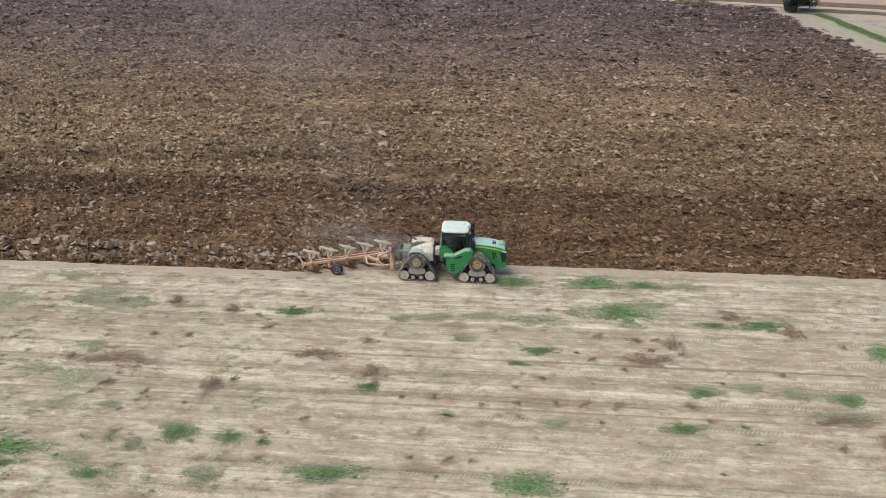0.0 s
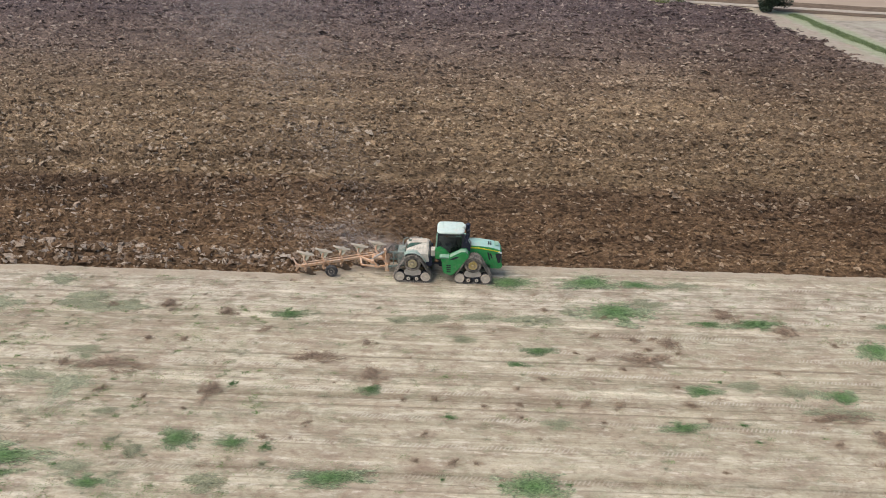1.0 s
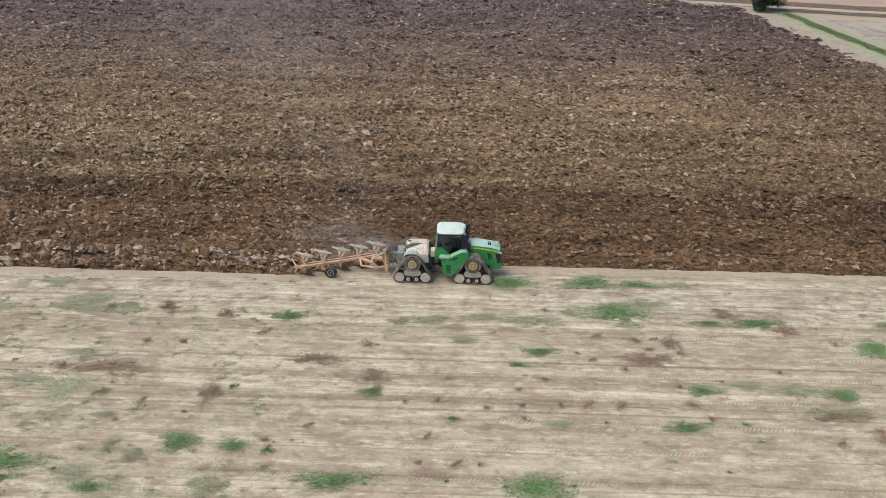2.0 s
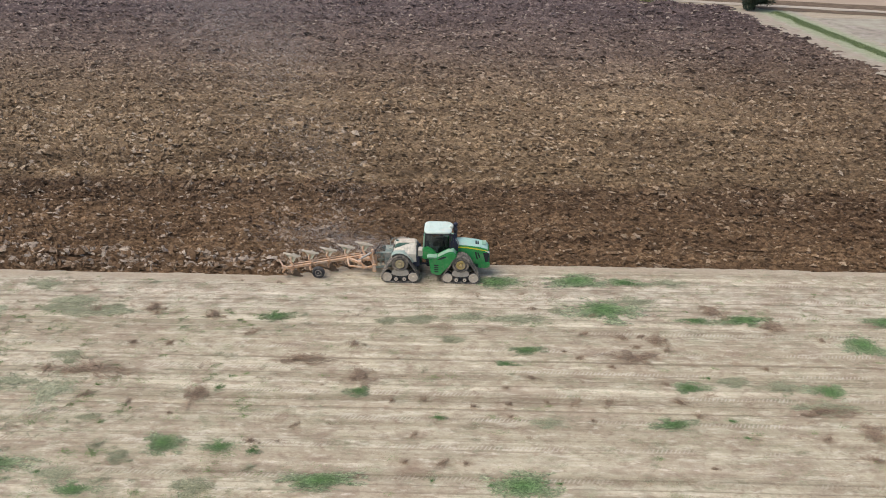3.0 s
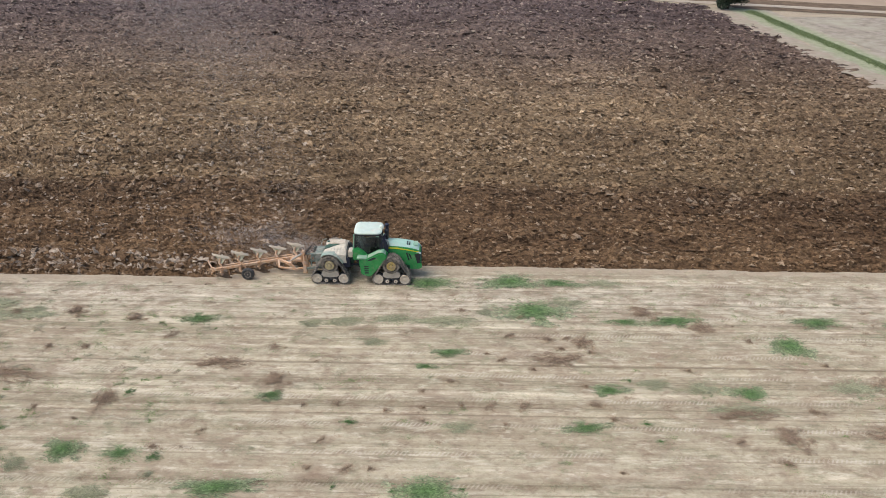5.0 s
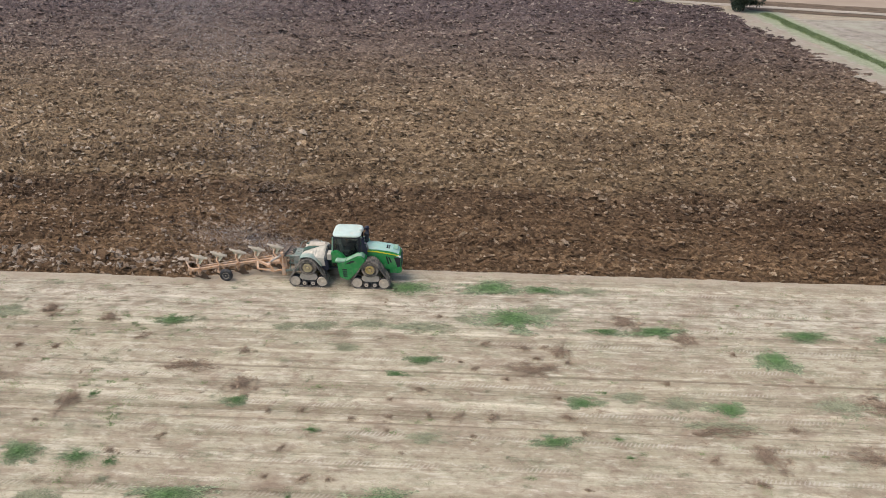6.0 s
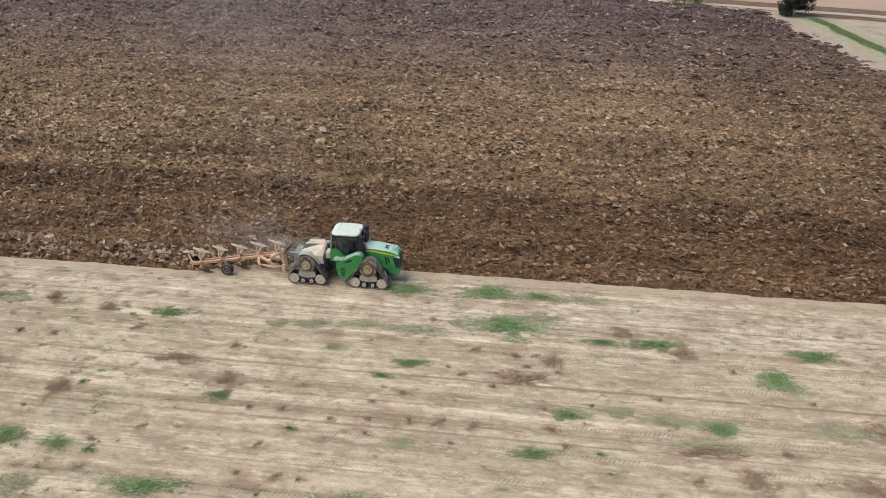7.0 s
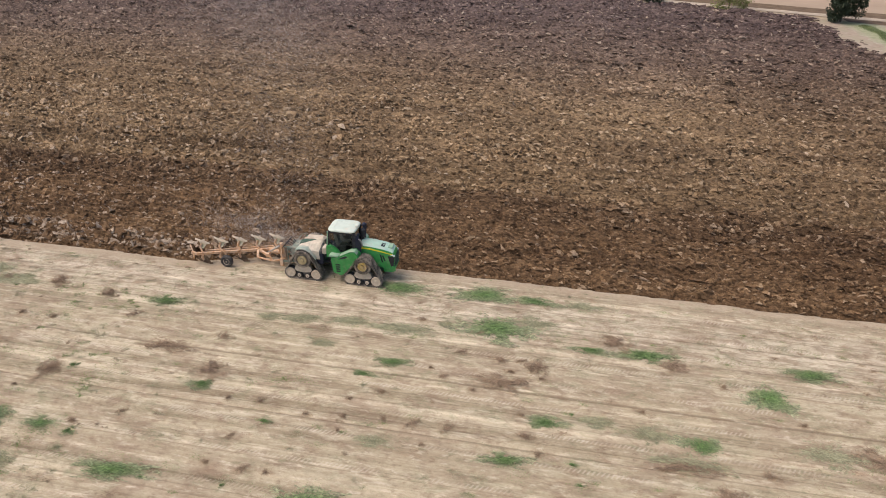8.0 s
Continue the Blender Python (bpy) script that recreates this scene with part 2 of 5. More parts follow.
def verge_mat():
    """Grass cover that thins out on both sides of the ditch into bare pale earth."""
    m, nt, bs = start_mat("thin_verge_grass", 0.95, 0, 0.08)
    v = coords(nt)
    mid = calc(nt, "ADD", calc(nt, "MULTIPLY", axis(nt, 1), -0.055), 64.2 + 105 * 0.055)
    away = calc(nt, "ABSOLUTE", calc(nt, "SUBTRACT", axis(nt, 0), mid))
    ragged = calc(nt, "ADD", calc(nt, "DIVIDE", away, 4.4), calc(nt, "MULTIPLY", calc(nt, "SUBTRACT", noisy(nt, coords(nt, (0.5, 1, 1)), 0.9, 7.0, 0.72), 0.5), 1.5))
    earth = ramp(nt, noisy(nt, coords(nt, (0.25, 1, 1)), 0.7, 6.0, 0.65), [(0.35, (0.31, 0.26, 0.205)), (0.65, (0.45, 0.385, 0.315))])
    grass = ramp(nt, noisy(nt, v, 1.1, 6.0, 0.7), [(0.35, (0.23, 0.26, 0.145)), (0.65, (0.36, 0.385, 0.255))])
    col = blend(nt, ramp(nt, ragged, [(0.2, (0.95,) * 3), (0.55, (0.8,) * 3), (1.1, (0, 0, 0))]), earth, grass)
    nt.links.new(col, bs.inputs["Base Color"])
    relief(nt, bs, noisy(nt, v, 3.0, 7.0, 0.7), 0.6, 0.05)
    return m


VERGE = verge_mat()
LEAF_GREEN = plain_mat("weed_leaf", (0.125, 0.2, 0.06), (0.21, 0.3, 0.105), 2.0, 0.7, island=True)
def tuft_mat(name, core, rim):
    """Fresh leaves in the middle of a tuft, greyer ones towards its rim."""
    m, nt, bs = start_mat(name, 0.75, 0, 0.3)
    n = nt.nodes.new("ShaderNodeVectorMath")
    n.operation = "LENGTH"
    nt.links.new(coords(nt), n.inputs[0])
    isl = nt.nodes.new("ShaderNodeNewGeometry").outputs["Random Per Island"]
    col = blend(nt, ramp(nt, n.outputs["Value"], [(0.12, (0, 0, 0)), (0.75, (1, 1, 1))]), core, rim)
    nt.links.new(blend(nt, 1.0, col, ramp(nt, isl, [(0.0, (0.55, 0.57, 0.55)), (1.0, (1.5, 1.45, 1.4))]), "MULTIPLY"), bs.inputs["Base Color"])
    return m


LEAF_TUFT = tuft_mat("fresh_tuft_leaf", (0.1, 0.19, 0.062), (0.33, 0.35, 0.225))
LEAF_DULL = plain_mat("dull_weed_leaf", (0.27, 0.28, 0.165), (0.37, 0.36, 0.235), 2.0, 0.8, island=True)
LEAF_DRY = plain_mat("dry_weed_stalk", (0.25, 0.175, 0.12), (0.39, 0.29, 0.2), 2.0, 0.85, island=True)
LEAF_TREE = plain_mat("dark_tree_leaf", (0.018, 0.032, 0.018), (0.04, 0.06, 0.032), 1.0, 0.6, island=True)
LEAF_BUSH = plain_mat("yellow_green_leaf", (0.13, 0.16, 0.05), (0.24, 0.26, 0.09), 1.0, 0.7, island=True)
LEAF_DITCH = plain_mat("ditch_grass", (0.15, 0.2, 0.085), (0.24, 0.29, 0.14), 0.8, 0.8, island=True)
BARK = plain_mat("bark", (0.05, 0.04, 0.03), (0.1, 0.08, 0.06), 6.0, 0.95, bump=0.03)


# ---- helpers of the scene ----
def ground_mesh(name, xs, ys, height, material, keep=None):
    """A sheet over the grid xs by ys with z = height(X, Y)."""
    X, Y = np.meshgrid(np.asarray(xs, float), np.asarray(ys, float))
    Z = height(X, Y)
    n, k = X.shape[1], X.shape[0]
    co = np.stack([X, Y, Z], -1).reshape(-1, 3)
    i = (np.arange(k - 1)[:, None] * n + np.arange(n - 1)[None]).reshape(-1)
    f = np.stack([i, i + 1, i + n + 1, i + n], -1)
    if keep is not None:
        c = co[f].mean(1)
        f = f[keep(c[:, 0], c[:, 1])]
    return sheet(name, co, f, material)


def sheet(name, co, f, material, smooth=True):
    me = bpy.data.meshes.new(name)
    w = f.shape[1]
    me.vertices.add(len(co))
    me.vertices.foreach_set("co", np.ascontiguousarray(co, dtype=np.float32).ravel())
    me.loops.add(f.size)
    me.loops.foreach_set("vertex_index", np.ascontiguousarray(f, dtype=np.int32).ravel())
    me.polygons.add(len(f))
    me.polygons.foreach_set("loop_start", np.arange(0, f.size, w, dtype=np.int32))
    me.polygons.foreach_set("use_smooth", np.full(len(f), smooth))
    me.update(calc_edges=True)
    me.materials.append(material)
    return new(name, me)


def lattice(seed, n=256):
    return np.random.RandomState(seed).rand(n, n)


LATTICE = lattice(7)


def bumpy(X, Y, size, shift=0):
    """Smooth value noise from 0 to 1, with features about size metres."""
    x, y = X / size + 37.3 * shift, Y / size + 11.9 * shift
    i, j = np.floor(x).astype(int), np.floor(y).astype(int)
    a, b = x - i, y - j
    a, b = a * a * (3 - 2 * a), b * b * (3 - 2 * b)
    L = LATTICE
    g = lambda p, q: L[p % 256, q % 256]
    return (g(i, j) * (1 - a) + g(i + 1, j) * a) * (1 - b) + (g(i, j + 1) * (1 - a) + g(i + 1, j + 1) * a) * b


# ---- the fields ----
OLD_EDGE, NEW_EDGE = 1.15, -0.85  # furrow wall ahead of and behind the plough
FIELD_RIGHT, FIELD_FAR = 57.0, 112.0


def furrow(X):
    k = np.clip((X + 12.0) / 5.5, 0, 1)
    return NEW_EDGE + (OLD_EDGE - NEW_EDGE) * k + 0.16 * (bumpy(X, X * 0, 1.3, 3) - 0.5) + 0.1 * (bumpy(X, X * 0, 0.4, 4) - 0.5)


def right_edge(Y):
    return FIELD_RIGHT + 0.9 + (105 - Y) * 0.065 + 1.6 * (bumpy(Y, Y * 0, 4.0, 5) - 0.5) + 3.2 * (bumpy(Y, Y * 0, 0.7, 6) - 0.5)


def far_edge(X):
    return FIELD_FAR + (60 - X) * 0.27 + 1.2 * (bumpy(X, X * 0, 5.0, 8) - 0.5)


def in_plough(X, Y, inset=0.0):
    return (Y > furrow(X) + inset) & (X < right_edge(Y) - inset) & (Y < far_edge(X) - inset)


def base_height(X, Y):
    z = 0.05 * (bumpy(X, Y, 6.0, 1) - 0.5) + 0.05 * (bumpy(X * 0.1, Y, 0.55, 2) - 0.5) + 0.03 * (bumpy(X, Y, 0.35, 9) - 0.5)
    near = np.exp(-(np.maximum(np.abs(X) - 60, 0) ** 2 + np.maximum(np.abs(Y + 10) - 40, 0) ** 2) / 400)
    z = z * near
    return np.where(in_plough(X, Y, 0.12), -0.45, z)


def spaced(*spans):
    out = [np.arange(a, b, d) for a, b, d in spans]
    return np.concatenate(out + [[spans[-1][1]]])


ground = ground_mesh("ground", spaced((-2600, -200, 400), (-200, -44, 6), (-44, 46, 0.4), (46, 110, 2.0), (110, 200, 9), (200, 2600, 400)), spaced((-2600, -200, 400), (-200, -34, 8), (-34, -4, 0.2), (-4, 2.4, 0.08), (2.4, 130, 2.5), (130, 200, 10), (200, 2600, 400)), base_height, STUBBLE)
tagged(ground, "pale dry harvested field soil with faint drill stripes", "field", kind="structure")


def plough_height(X, Y):
    d = np.clip((Y - furrow(X)) / 1.1, 0, 1)
    row = 0.1 * np.sin((Y + 0.5 * bumpy(X, Y, 4.0, 11)) * 2 * math.pi / 0.55)
    lump = 0.5 * (bumpy(X * 0.6, Y, 0.9, 12) - 0.5) + 0.42 * (bumpy(X * 0.7, Y, 0.42, 13) - 0.5) + 0.24 * (bumpy(X * 0.8, Y, 0.24, 15) - 0.5) + 0.2 * (bumpy(X, Y, 5.0, 14) - 0.5) + 0.8 * np.clip((Y - 25) / 60, 0, 1) * (bumpy(X * 0.55, Y, 1.5, 16) - 0.5)
    rim = np.clip((right_edge(Y) - X) / 4.0, 0, 1)
    return -0.3 + 0.42 * d * d * (3 - 2 * d) - 0.12 * (1 - rim) + (row + lump) * (0.3 + 0.7 * d) * (0.35 + 0.65 * rim)


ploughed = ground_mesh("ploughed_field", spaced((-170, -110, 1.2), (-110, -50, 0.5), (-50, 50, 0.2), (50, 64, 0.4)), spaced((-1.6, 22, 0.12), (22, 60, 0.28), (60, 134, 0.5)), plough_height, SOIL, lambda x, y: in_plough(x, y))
tagged(ploughed, "freshly ploughed brown soil with an open furrow", "ploughed field", kind="structure")


def clods(name, count, x0, x1, y0, y1, size, seed, label, tail=2.2, flat=1.0, material=CLOD, stretch=1.0, slant=-0.8):
    rs = np.random.RandomState(seed)
    x, y = rs.uniform(x0, x1, count), rs.uniform(y0, y1, count)
    crowd = bumpy(x, y, 2.5, 21) * 0.4 + bumpy(x * 0.12, y, 0.8, 22) * 0.6
    slices = 0.5 + 0.5 * np.sin((y + 1.6 * bumpy(x * 0.3, y, 3.0, 25)) * 2 * math.pi / 2.1)
    ok = in_plough(x, y, 0.2) & (x < right_edge(y) - 0.7) & (rs.rand(count) < 0.04 + crowd * (0.55 + 1.5 * slices))
    x, y = x[ok], y[ok]
    n = len(x)
    # broken lumps with a crest, without their hidden underside
    v = np.array([(-1, -0.5, -1), (0.3, -1, -1), (1, -0.2, -1), (0.5, 0.9, -1), (-0.7, 0.8, -1), (-0.45, 0.1, 0.9), (0.4, -0.05, 1)], float)
    f = np.array([(0, 1, 5), (1, 6, 5), (1, 2, 6), (2, 3, 6), (3, 5, 6), (3, 4, 5), (4, 0, 5)])
    s = size * (0.55 + 0.45 * rs.rand(n) + tail * 0.22 * rs.exponential(0.6, n)).clip(0.3, 1.75) * (0.75 + 0.5 * crowd[ok])
    q = v[None] * (1 + 0.55 * (rs.rand(n, len(v), 1) - 0.5)) + 0.7 * (rs.rand(n, len(v), 3) - 0.5)
    q = q * np.stack([s * rs.uniform(1.0, 2.1, n) * stretch, s * rs.uniform(0.6, 1.2, n), s * rs.uniform(0.4, 0.9, n) * flat], -1)[:, None]
    tilt, lean, turn = rs.normal(-0.15, 0.6, n), rs.normal(0, 0.16, n), rs.normal(0.5 * slant, 0.45, n)
    c, k = np.cos(tilt)[:, None], np.sin(tilt)[:, None]
    q[..., 1], q[..., 2] = q[..., 1] * c - q[..., 2] * k, q[..., 1] * k + q[..., 2] * c
    c, k = np.cos(lean)[:, None], np.sin(lean)[:, None]
    q[..., 0], q[..., 2] = q[..., 0] * c + q[..., 2] * k, -q[..., 0] * k + q[..., 2] * c
    c, k = np.cos(turn)[:, None], np.sin(turn)[:, None]
    q[..., 0], q[..., 1] = q[..., 0] * c - q[..., 1] * k, q[..., 0] * k + q[..., 1] * c
    z = plough_height(x, y) + s * 0.08
    q += np.stack([x, y, z], -1)[:, None]
    faces = (f[None] + len(v) * np.arange(n)[:, None, None]).reshape(-1, f.shape[1])
    return tagged(sheet(name, q.reshape(-1, 3), faces, material, False), label, "soil clods", kind="stuff")


def crumbs(name, count, x0, x1, y0, y1, size, seed, label):
    """Small broken crumbs between the clods, eight faces each."""
    rs = np.random.RandomState(seed)
    x, y = rs.uniform(x0, x1, count), rs.uniform(y0, y1, count)
    ok = in_plough(x, y, 0.05)
    x, y = x[ok], y[ok]
    n = len(x)
    v = np.array([(1, 0, 0), (-1, 0, 0), (0, 1, 0), (0, -1, 0), (0, 0, 1), (0, 0, -1)], float)
    f = np.array([(0, 2, 4), (2, 1, 4), (1, 3, 4), (3, 0, 4), (2, 0, 5), (1, 2, 5), (3, 1, 5), (0, 3, 5)])
    s = size * (0.5 + rs.exponential(0.6, n)).clip(0.3, 2.4)
    q = v[None] + 0.5 * (rs.rand(n, 6, 3) - 0.5)
    q = q * np.stack([s * rs.uniform(0.8, 1.6, n), s * rs.uniform(0.6, 1.2, n), s * rs.uniform(0.4, 0.8, n)], -1)[:, None]
    turn = rs.uniform(0, 6.28, n)
    c, k = np.cos(turn)[:, None], np.sin(turn)[:, None]
    q[..., 0], q[..., 1] = q[..., 0] * c - q[..., 1] * k, q[..., 0] * k + q[..., 1] * c
    q += np.stack([x, y, plough_height(x, y) + s * 0.25], -1)[:, None]
    faces = (f[None] + 6 * np.arange(n)[:, None, None]).reshape(-1, 3)
    return tagged(sheet(name, q.reshape(-1, 3), faces, CLOD, False), label, "soil crumbs", kind="stuff")


clods("turned_soil_clods", 10000, -46, -7, -0.9, 12, 0.105, 30, "grey-topped clods turned up behind the plough", 3.0, 1.0, CLOD_GREY, 1.1)
clods("furrow_slice_clods", 2700, -46, -9.5, 0.0, 2.4, 0.165, 37, "pale grey slabs of soil just turned by the plough", 2.4, 1.1, CLOD_SLICE, 1.0, -0.4)
clods("grey_soil_clods", 7600, -62, -8, 13, 34, 0.17, 38, "grey-topped clods on the last ploughed lands", 2.4, 1.0, CLOD_GREY, 1.0)
clods("near_soil_clods", 15000, -12, 48, 0.9, 14, 0.095, 31, "broken moist brown soil clods on the ploughed ground", 3.4, 1.0, CLOD_MOIST, 1.15, -0.9)
clods("soil_clods", 44000, -60, 58, 11, 34, 0.125, 34, "grey-brown soil clods on the ploughed ground", 2.6, 1.0, CLOD, 1.0)
clods("dry_soil_clods", 48000, -90, 60, 34, 66, 0.138, 32, "dry grey-brown soil clods on the ploughed ground", 2.2, 1.0, CLOD, 1.15)
clods("distant_soil_clods", 58000, -140, 64, 66, 130, 0.165, 33, "slaty soil clods on the ploughed ground", 2.0, 1.0, CLOD, 1.25)
clods("pale_soil_clods", 11500, -75, 60, 14.2, 66, 0.15, 36, "pale dry clods standing out of the ploughed ground", 2.4, 1.0, CLOD_PALE, 1.0)
clods("distant_pale_clods", 13000, -140, 62, 62, 130, 0.16, 39, "pale dry clods scattered over the slaty far soil", 2.2, 1.0, CLOD_PALE, 1.1)
crumbs("soil_crumbs", 34000, -50, 50, -0.9, 16, 0.05, 35, "small brown soil crumbs between the clods")


def clod_pieces():
    """The large clods along the open furrow, each a piece of the ploughed field."""
    m, nt, bs = start_mat("large_clod", 0.9, 0, 0.2)
    rnd = nt.nodes.new("ShaderNodeObjectInfo").outputs["Random"]
    col = ramp(nt, rnd, [(0.0, (0.13, 0.08, 0.045)), (0.6, (0.2, 0.132, 0.076)), (0.9, (0.27, 0.195, 0.125)), (1.0, (0.36, 0.28, 0.195))])
    col = blend(nt, 1.0, col, ramp(nt, noisy(nt, coords(nt), 9.0, 6.0), [(0.3, (0.65, 0.63, 0.6)), (0.7, (1.2, 1.2, 1.2))]), "MULTIPLY")
    nt.links.new(col, bs.inputs["Base Color"])
    relief(nt, bs, noisy(nt, coords(nt), 12.0, 6.0), 0.6, 0.05)
    meshes = []
    for k in range(9):
        rs = random.Random(400 + k)
        bm = bmesh.new()
        bmesh.ops.create_icosphere(bm, subdivisions=1, radius=1.0)
        for v in bm.verts:
            v.co *= rs.uniform(0.7, 1.2)
            v.co.z = max(min(v.co.z * 0.55, 0.45), -0.5)
        me = bpy.data.meshes.new("clod")
        bm.to_mesh(me)
        bm.free()
        me.materials.append(m)
        meshes.append(me)
    rs = random.Random(401)
    done = 0
    while done < 290:
        behind = rs.random() < 0.55
        x = rs.uniform(-34, -11) if behind else rs.uniform(-6, 34)
        y = (-0.7 if behind else 1.5) + abs(rs.gauss(0, 2.6 if behind else 3.2))
        if not in_plough(np.array([x]), np.array([y]), 0.3)[0]:
            continue
        s = 0.085 + 0.05 * rs.random() + 0.025 * rs.expovariate(1.6)
        ob = new("clod", rs.choice(meshes))
        z = float(plough_height(np.array([x]), np.array([y]))[0])
        ob.matrix_basis = pose(x, y, z + s * 0.25, rs.gauss(0, 22), rs.gauss(0, 18), rs.gauss(15, 40)) @ Matrix.Diagonal((s * rs.uniform(1.1, 2.0), s, s * rs.uniform(0.7, 1.1), 1))
        ob.parent = ploughed
        done += 1

# ---- shapes ----
def root(name, at, label, category, group=""):
    ob = new(name)
    ob.empty_display_size = 0.3
    ob.location = at
    return tagged(ob, label, category, group)


def part(name, bm, material, parent, label="", bevel=0.0, smooth=False, flip=True):
    """Links a bmesh in world coordinates as one mesh under a thing or a part."""
    if bevel:
        bmesh.ops.remove_doubles(bm, verts=bm.verts, dist=0.0005)
        sharp = [e for e in bm.edges if len(e.link_faces) == 2 and e.calc_face_angle(0) > 0.45]
        bmesh.ops.bevel(bm, geom=sharp, offset=bevel, segments=2, affect="EDGES", clamp_overlap=True)
    if flip:
        bmesh.ops.recalc_face_normals(bm, faces=bm.faces)
    top, off = parent, Vector()
    while top:
        off += top.location
        top = top.parent
    bmesh.ops.translate(bm, verts=bm.verts, vec=-off)
    me = bpy.data.meshes.new(name)
    bm.to_mesh(me)
    bm.free()
    me.materials.append(material)
    if smooth:
        me.polygons.foreach_set("use_smooth", [True] * len(me.polygons))
        me.set_sharp_from_angle(angle=radians(38))
    ob = new(name, me)
    ob.parent = parent
    return tagged(ob, label)


def box(x0, x1, y0, y1, z0, z1, bm=None):
    bm = bm or bmesh.new()
    v = [bm.verts.new((x, y, z)) for x in (x0, x1) for y in (y0, y1) for z in (z0, z1)]
    for q in ((0, 1, 3, 2), (4, 6, 7, 5), (0, 4, 5, 1), (2, 3, 7, 6), (0, 2, 6, 4), (1, 5, 7, 3)):
        bm.faces.new([v[i] for i in q])
    return bm


def loft(rings, bm=None, closed=True, caps=True):
    bm = bm or bmesh.new()
    vs = [[bm.verts.new(p) for p in r] for r in rings]
    for a, b in zip(vs, vs[1:]):
        n = len(a)
        for i in range(n if closed else n - 1):
            bm.faces.new((a[i], a[(i + 1) % n], b[(i + 1) % n], b[i]))
    if caps:
        bm.faces.new(vs[0])
        bm.faces.new(vs[-1])
    return bm


def prism(pts, y0, y1, bm=None):
    """A polygon in x and z, drawn from y0 to y1."""
    return loft([[(x, y, z) for x, z in pts] for y in (y0, y1)], bm)


def rod(a, b, r, r2=None, seg=12, bm=None):
    a, b = Vector(a), Vector(b)
    q = (b - a).to_track_quat("Z", "Y")
    rings = []
    for p, k in ((a, r), (b, r if r2 is None else r2)):
        rings.append([p + q @ Vector((k * math.cos(2 * math.pi * i / seg), k * math.sin(2 * math.pi * i / seg), 0)) for i in range(seg)])
    return loft(rings, bm)


def wheel(x, z, steps, seg=24, bm=None):
    """A disc turned about the y axis: steps of (y, radius)."""
    return loft([[(x + r * math.cos(2 * math.pi * i / seg), y, z + r * math.sin(2 * math.pi * i / seg)) for i in range(seg)] for y, r in steps], bm)


def beam(a, b, w, h, bm=None):
    """A square tube from a to b."""
    a, b = Vector(a), Vector(b)
    d = (b - a).normalized()
    s = d.cross(Vector((0, 0, 1)))
    s = s.normalized() if s.length > 0.05 else Vector((0, 1, 0))
    u = s.cross(d)
    return loft([[p + s * (i * w / 2) + u * (j * h / 2) for i, j in ((-1, -1), (1, -1), (1, 1), (-1, 1))] for p in (a, b)], bm)


def path_tube(pts, r, seg=8, bm=None):
    bm = bm or bmesh.new()
    for a, b in zip(pts, pts[1:]):
        rod(a, b, r, seg=seg, bm=bm)
    return bm


def leafy(name, pos, out, length, width, material, seed, droop=0.3):
    """Loose pointed leaves: one diamond at each place, growing along out."""
    rs = np.random.RandomState(seed)
    n = len(pos)
    out = out / np.maximum(np.linalg.norm(out, axis=1, keepdims=True), 1e-6)
    side = np.cross(out, rs.normal(size=(n, 3)))
    side /= np.maximum(np.linalg.norm(side, axis=1, keepdims=True), 1e-6)
    L, Wd = length[:, None], width[:, None]
    mid = pos + out * L * 0.5
    tip = pos + out * L - np.array([0, 0, 1.0]) * L * droop
    co = np.stack([pos, mid + side * Wd / 2, tip, mid - side * Wd / 2], 1).reshape(-1, 3)
    f = np.arange(4 * n).reshape(-1, 4)
    return sheet(name, co, f, material, False)


# ---- far side of the field ----
def strip(name, pts, z, material, label, category="", kind="structure"):
    """A sheet with a slightly wavy rim between two lines of (x, y_low, y_high)."""
    rows = []
    for x, lo, hi in pts:
        rows.append((x, lo, hi))
    co, f = [], []
    rs = random.Random(len(name))
    fine = []
    for (x0, a0, b0), (x1, a1, b1) in zip(rows, rows[1:]):
        n = max(2, int(abs(x1 - x0) / 3))
        fine += [(x0 + (x1 - x0) * i / n, a0 + (a1 - a0) * i / n, b0 + (b1 - b0) * i / n) for i in range(n)]
    fine.append(rows[-1])
    for x, a, b in fine:
        co += [(x, a + rs.uniform(-0.3, 0.3), z), (x, b + rs.uniform(-0.3, 0.3), z)]
    f = np.array([(2 * i, 2 * i + 2, 2 * i + 3, 2 * i + 1) for i in range(len(fine) - 1)])
    return tagged(sheet(name, np.array(co), f, material), label, category, kind=kind)


def road_y(x):
    return 116.0 - 0.27 * (x - 58)


strip("far_field_pale", [(x, road_y(x) + 8.5, road_y(x) + 90) for x in (-160, 0, 60, 260)], 0.05, FAR_PALE, "distant pale bare field behind the road", "field")
strip("far_field_brown", [(x, road_y(x) + 2.2, road_y(x) + 9) for x in (-160, 0, 60, 260)], 0.08, FAR_BROWN, "distant strip of brown ploughed soil", "field")
strip("road", [(x, road_y(x) - 1.3, road_y(x) + 2.0) for x in (-160, 0, 60, 260)], 0.12, ROAD_DIRT, "pale unpaved farm road", "road")
strip("road_bank", [(x, road_y(x) - 5.0, road_y(x) - 1.5) for x in (62.5, 90, 260)], 0.09, FAR_BROWN, "brown bank below the farm road", "bank")


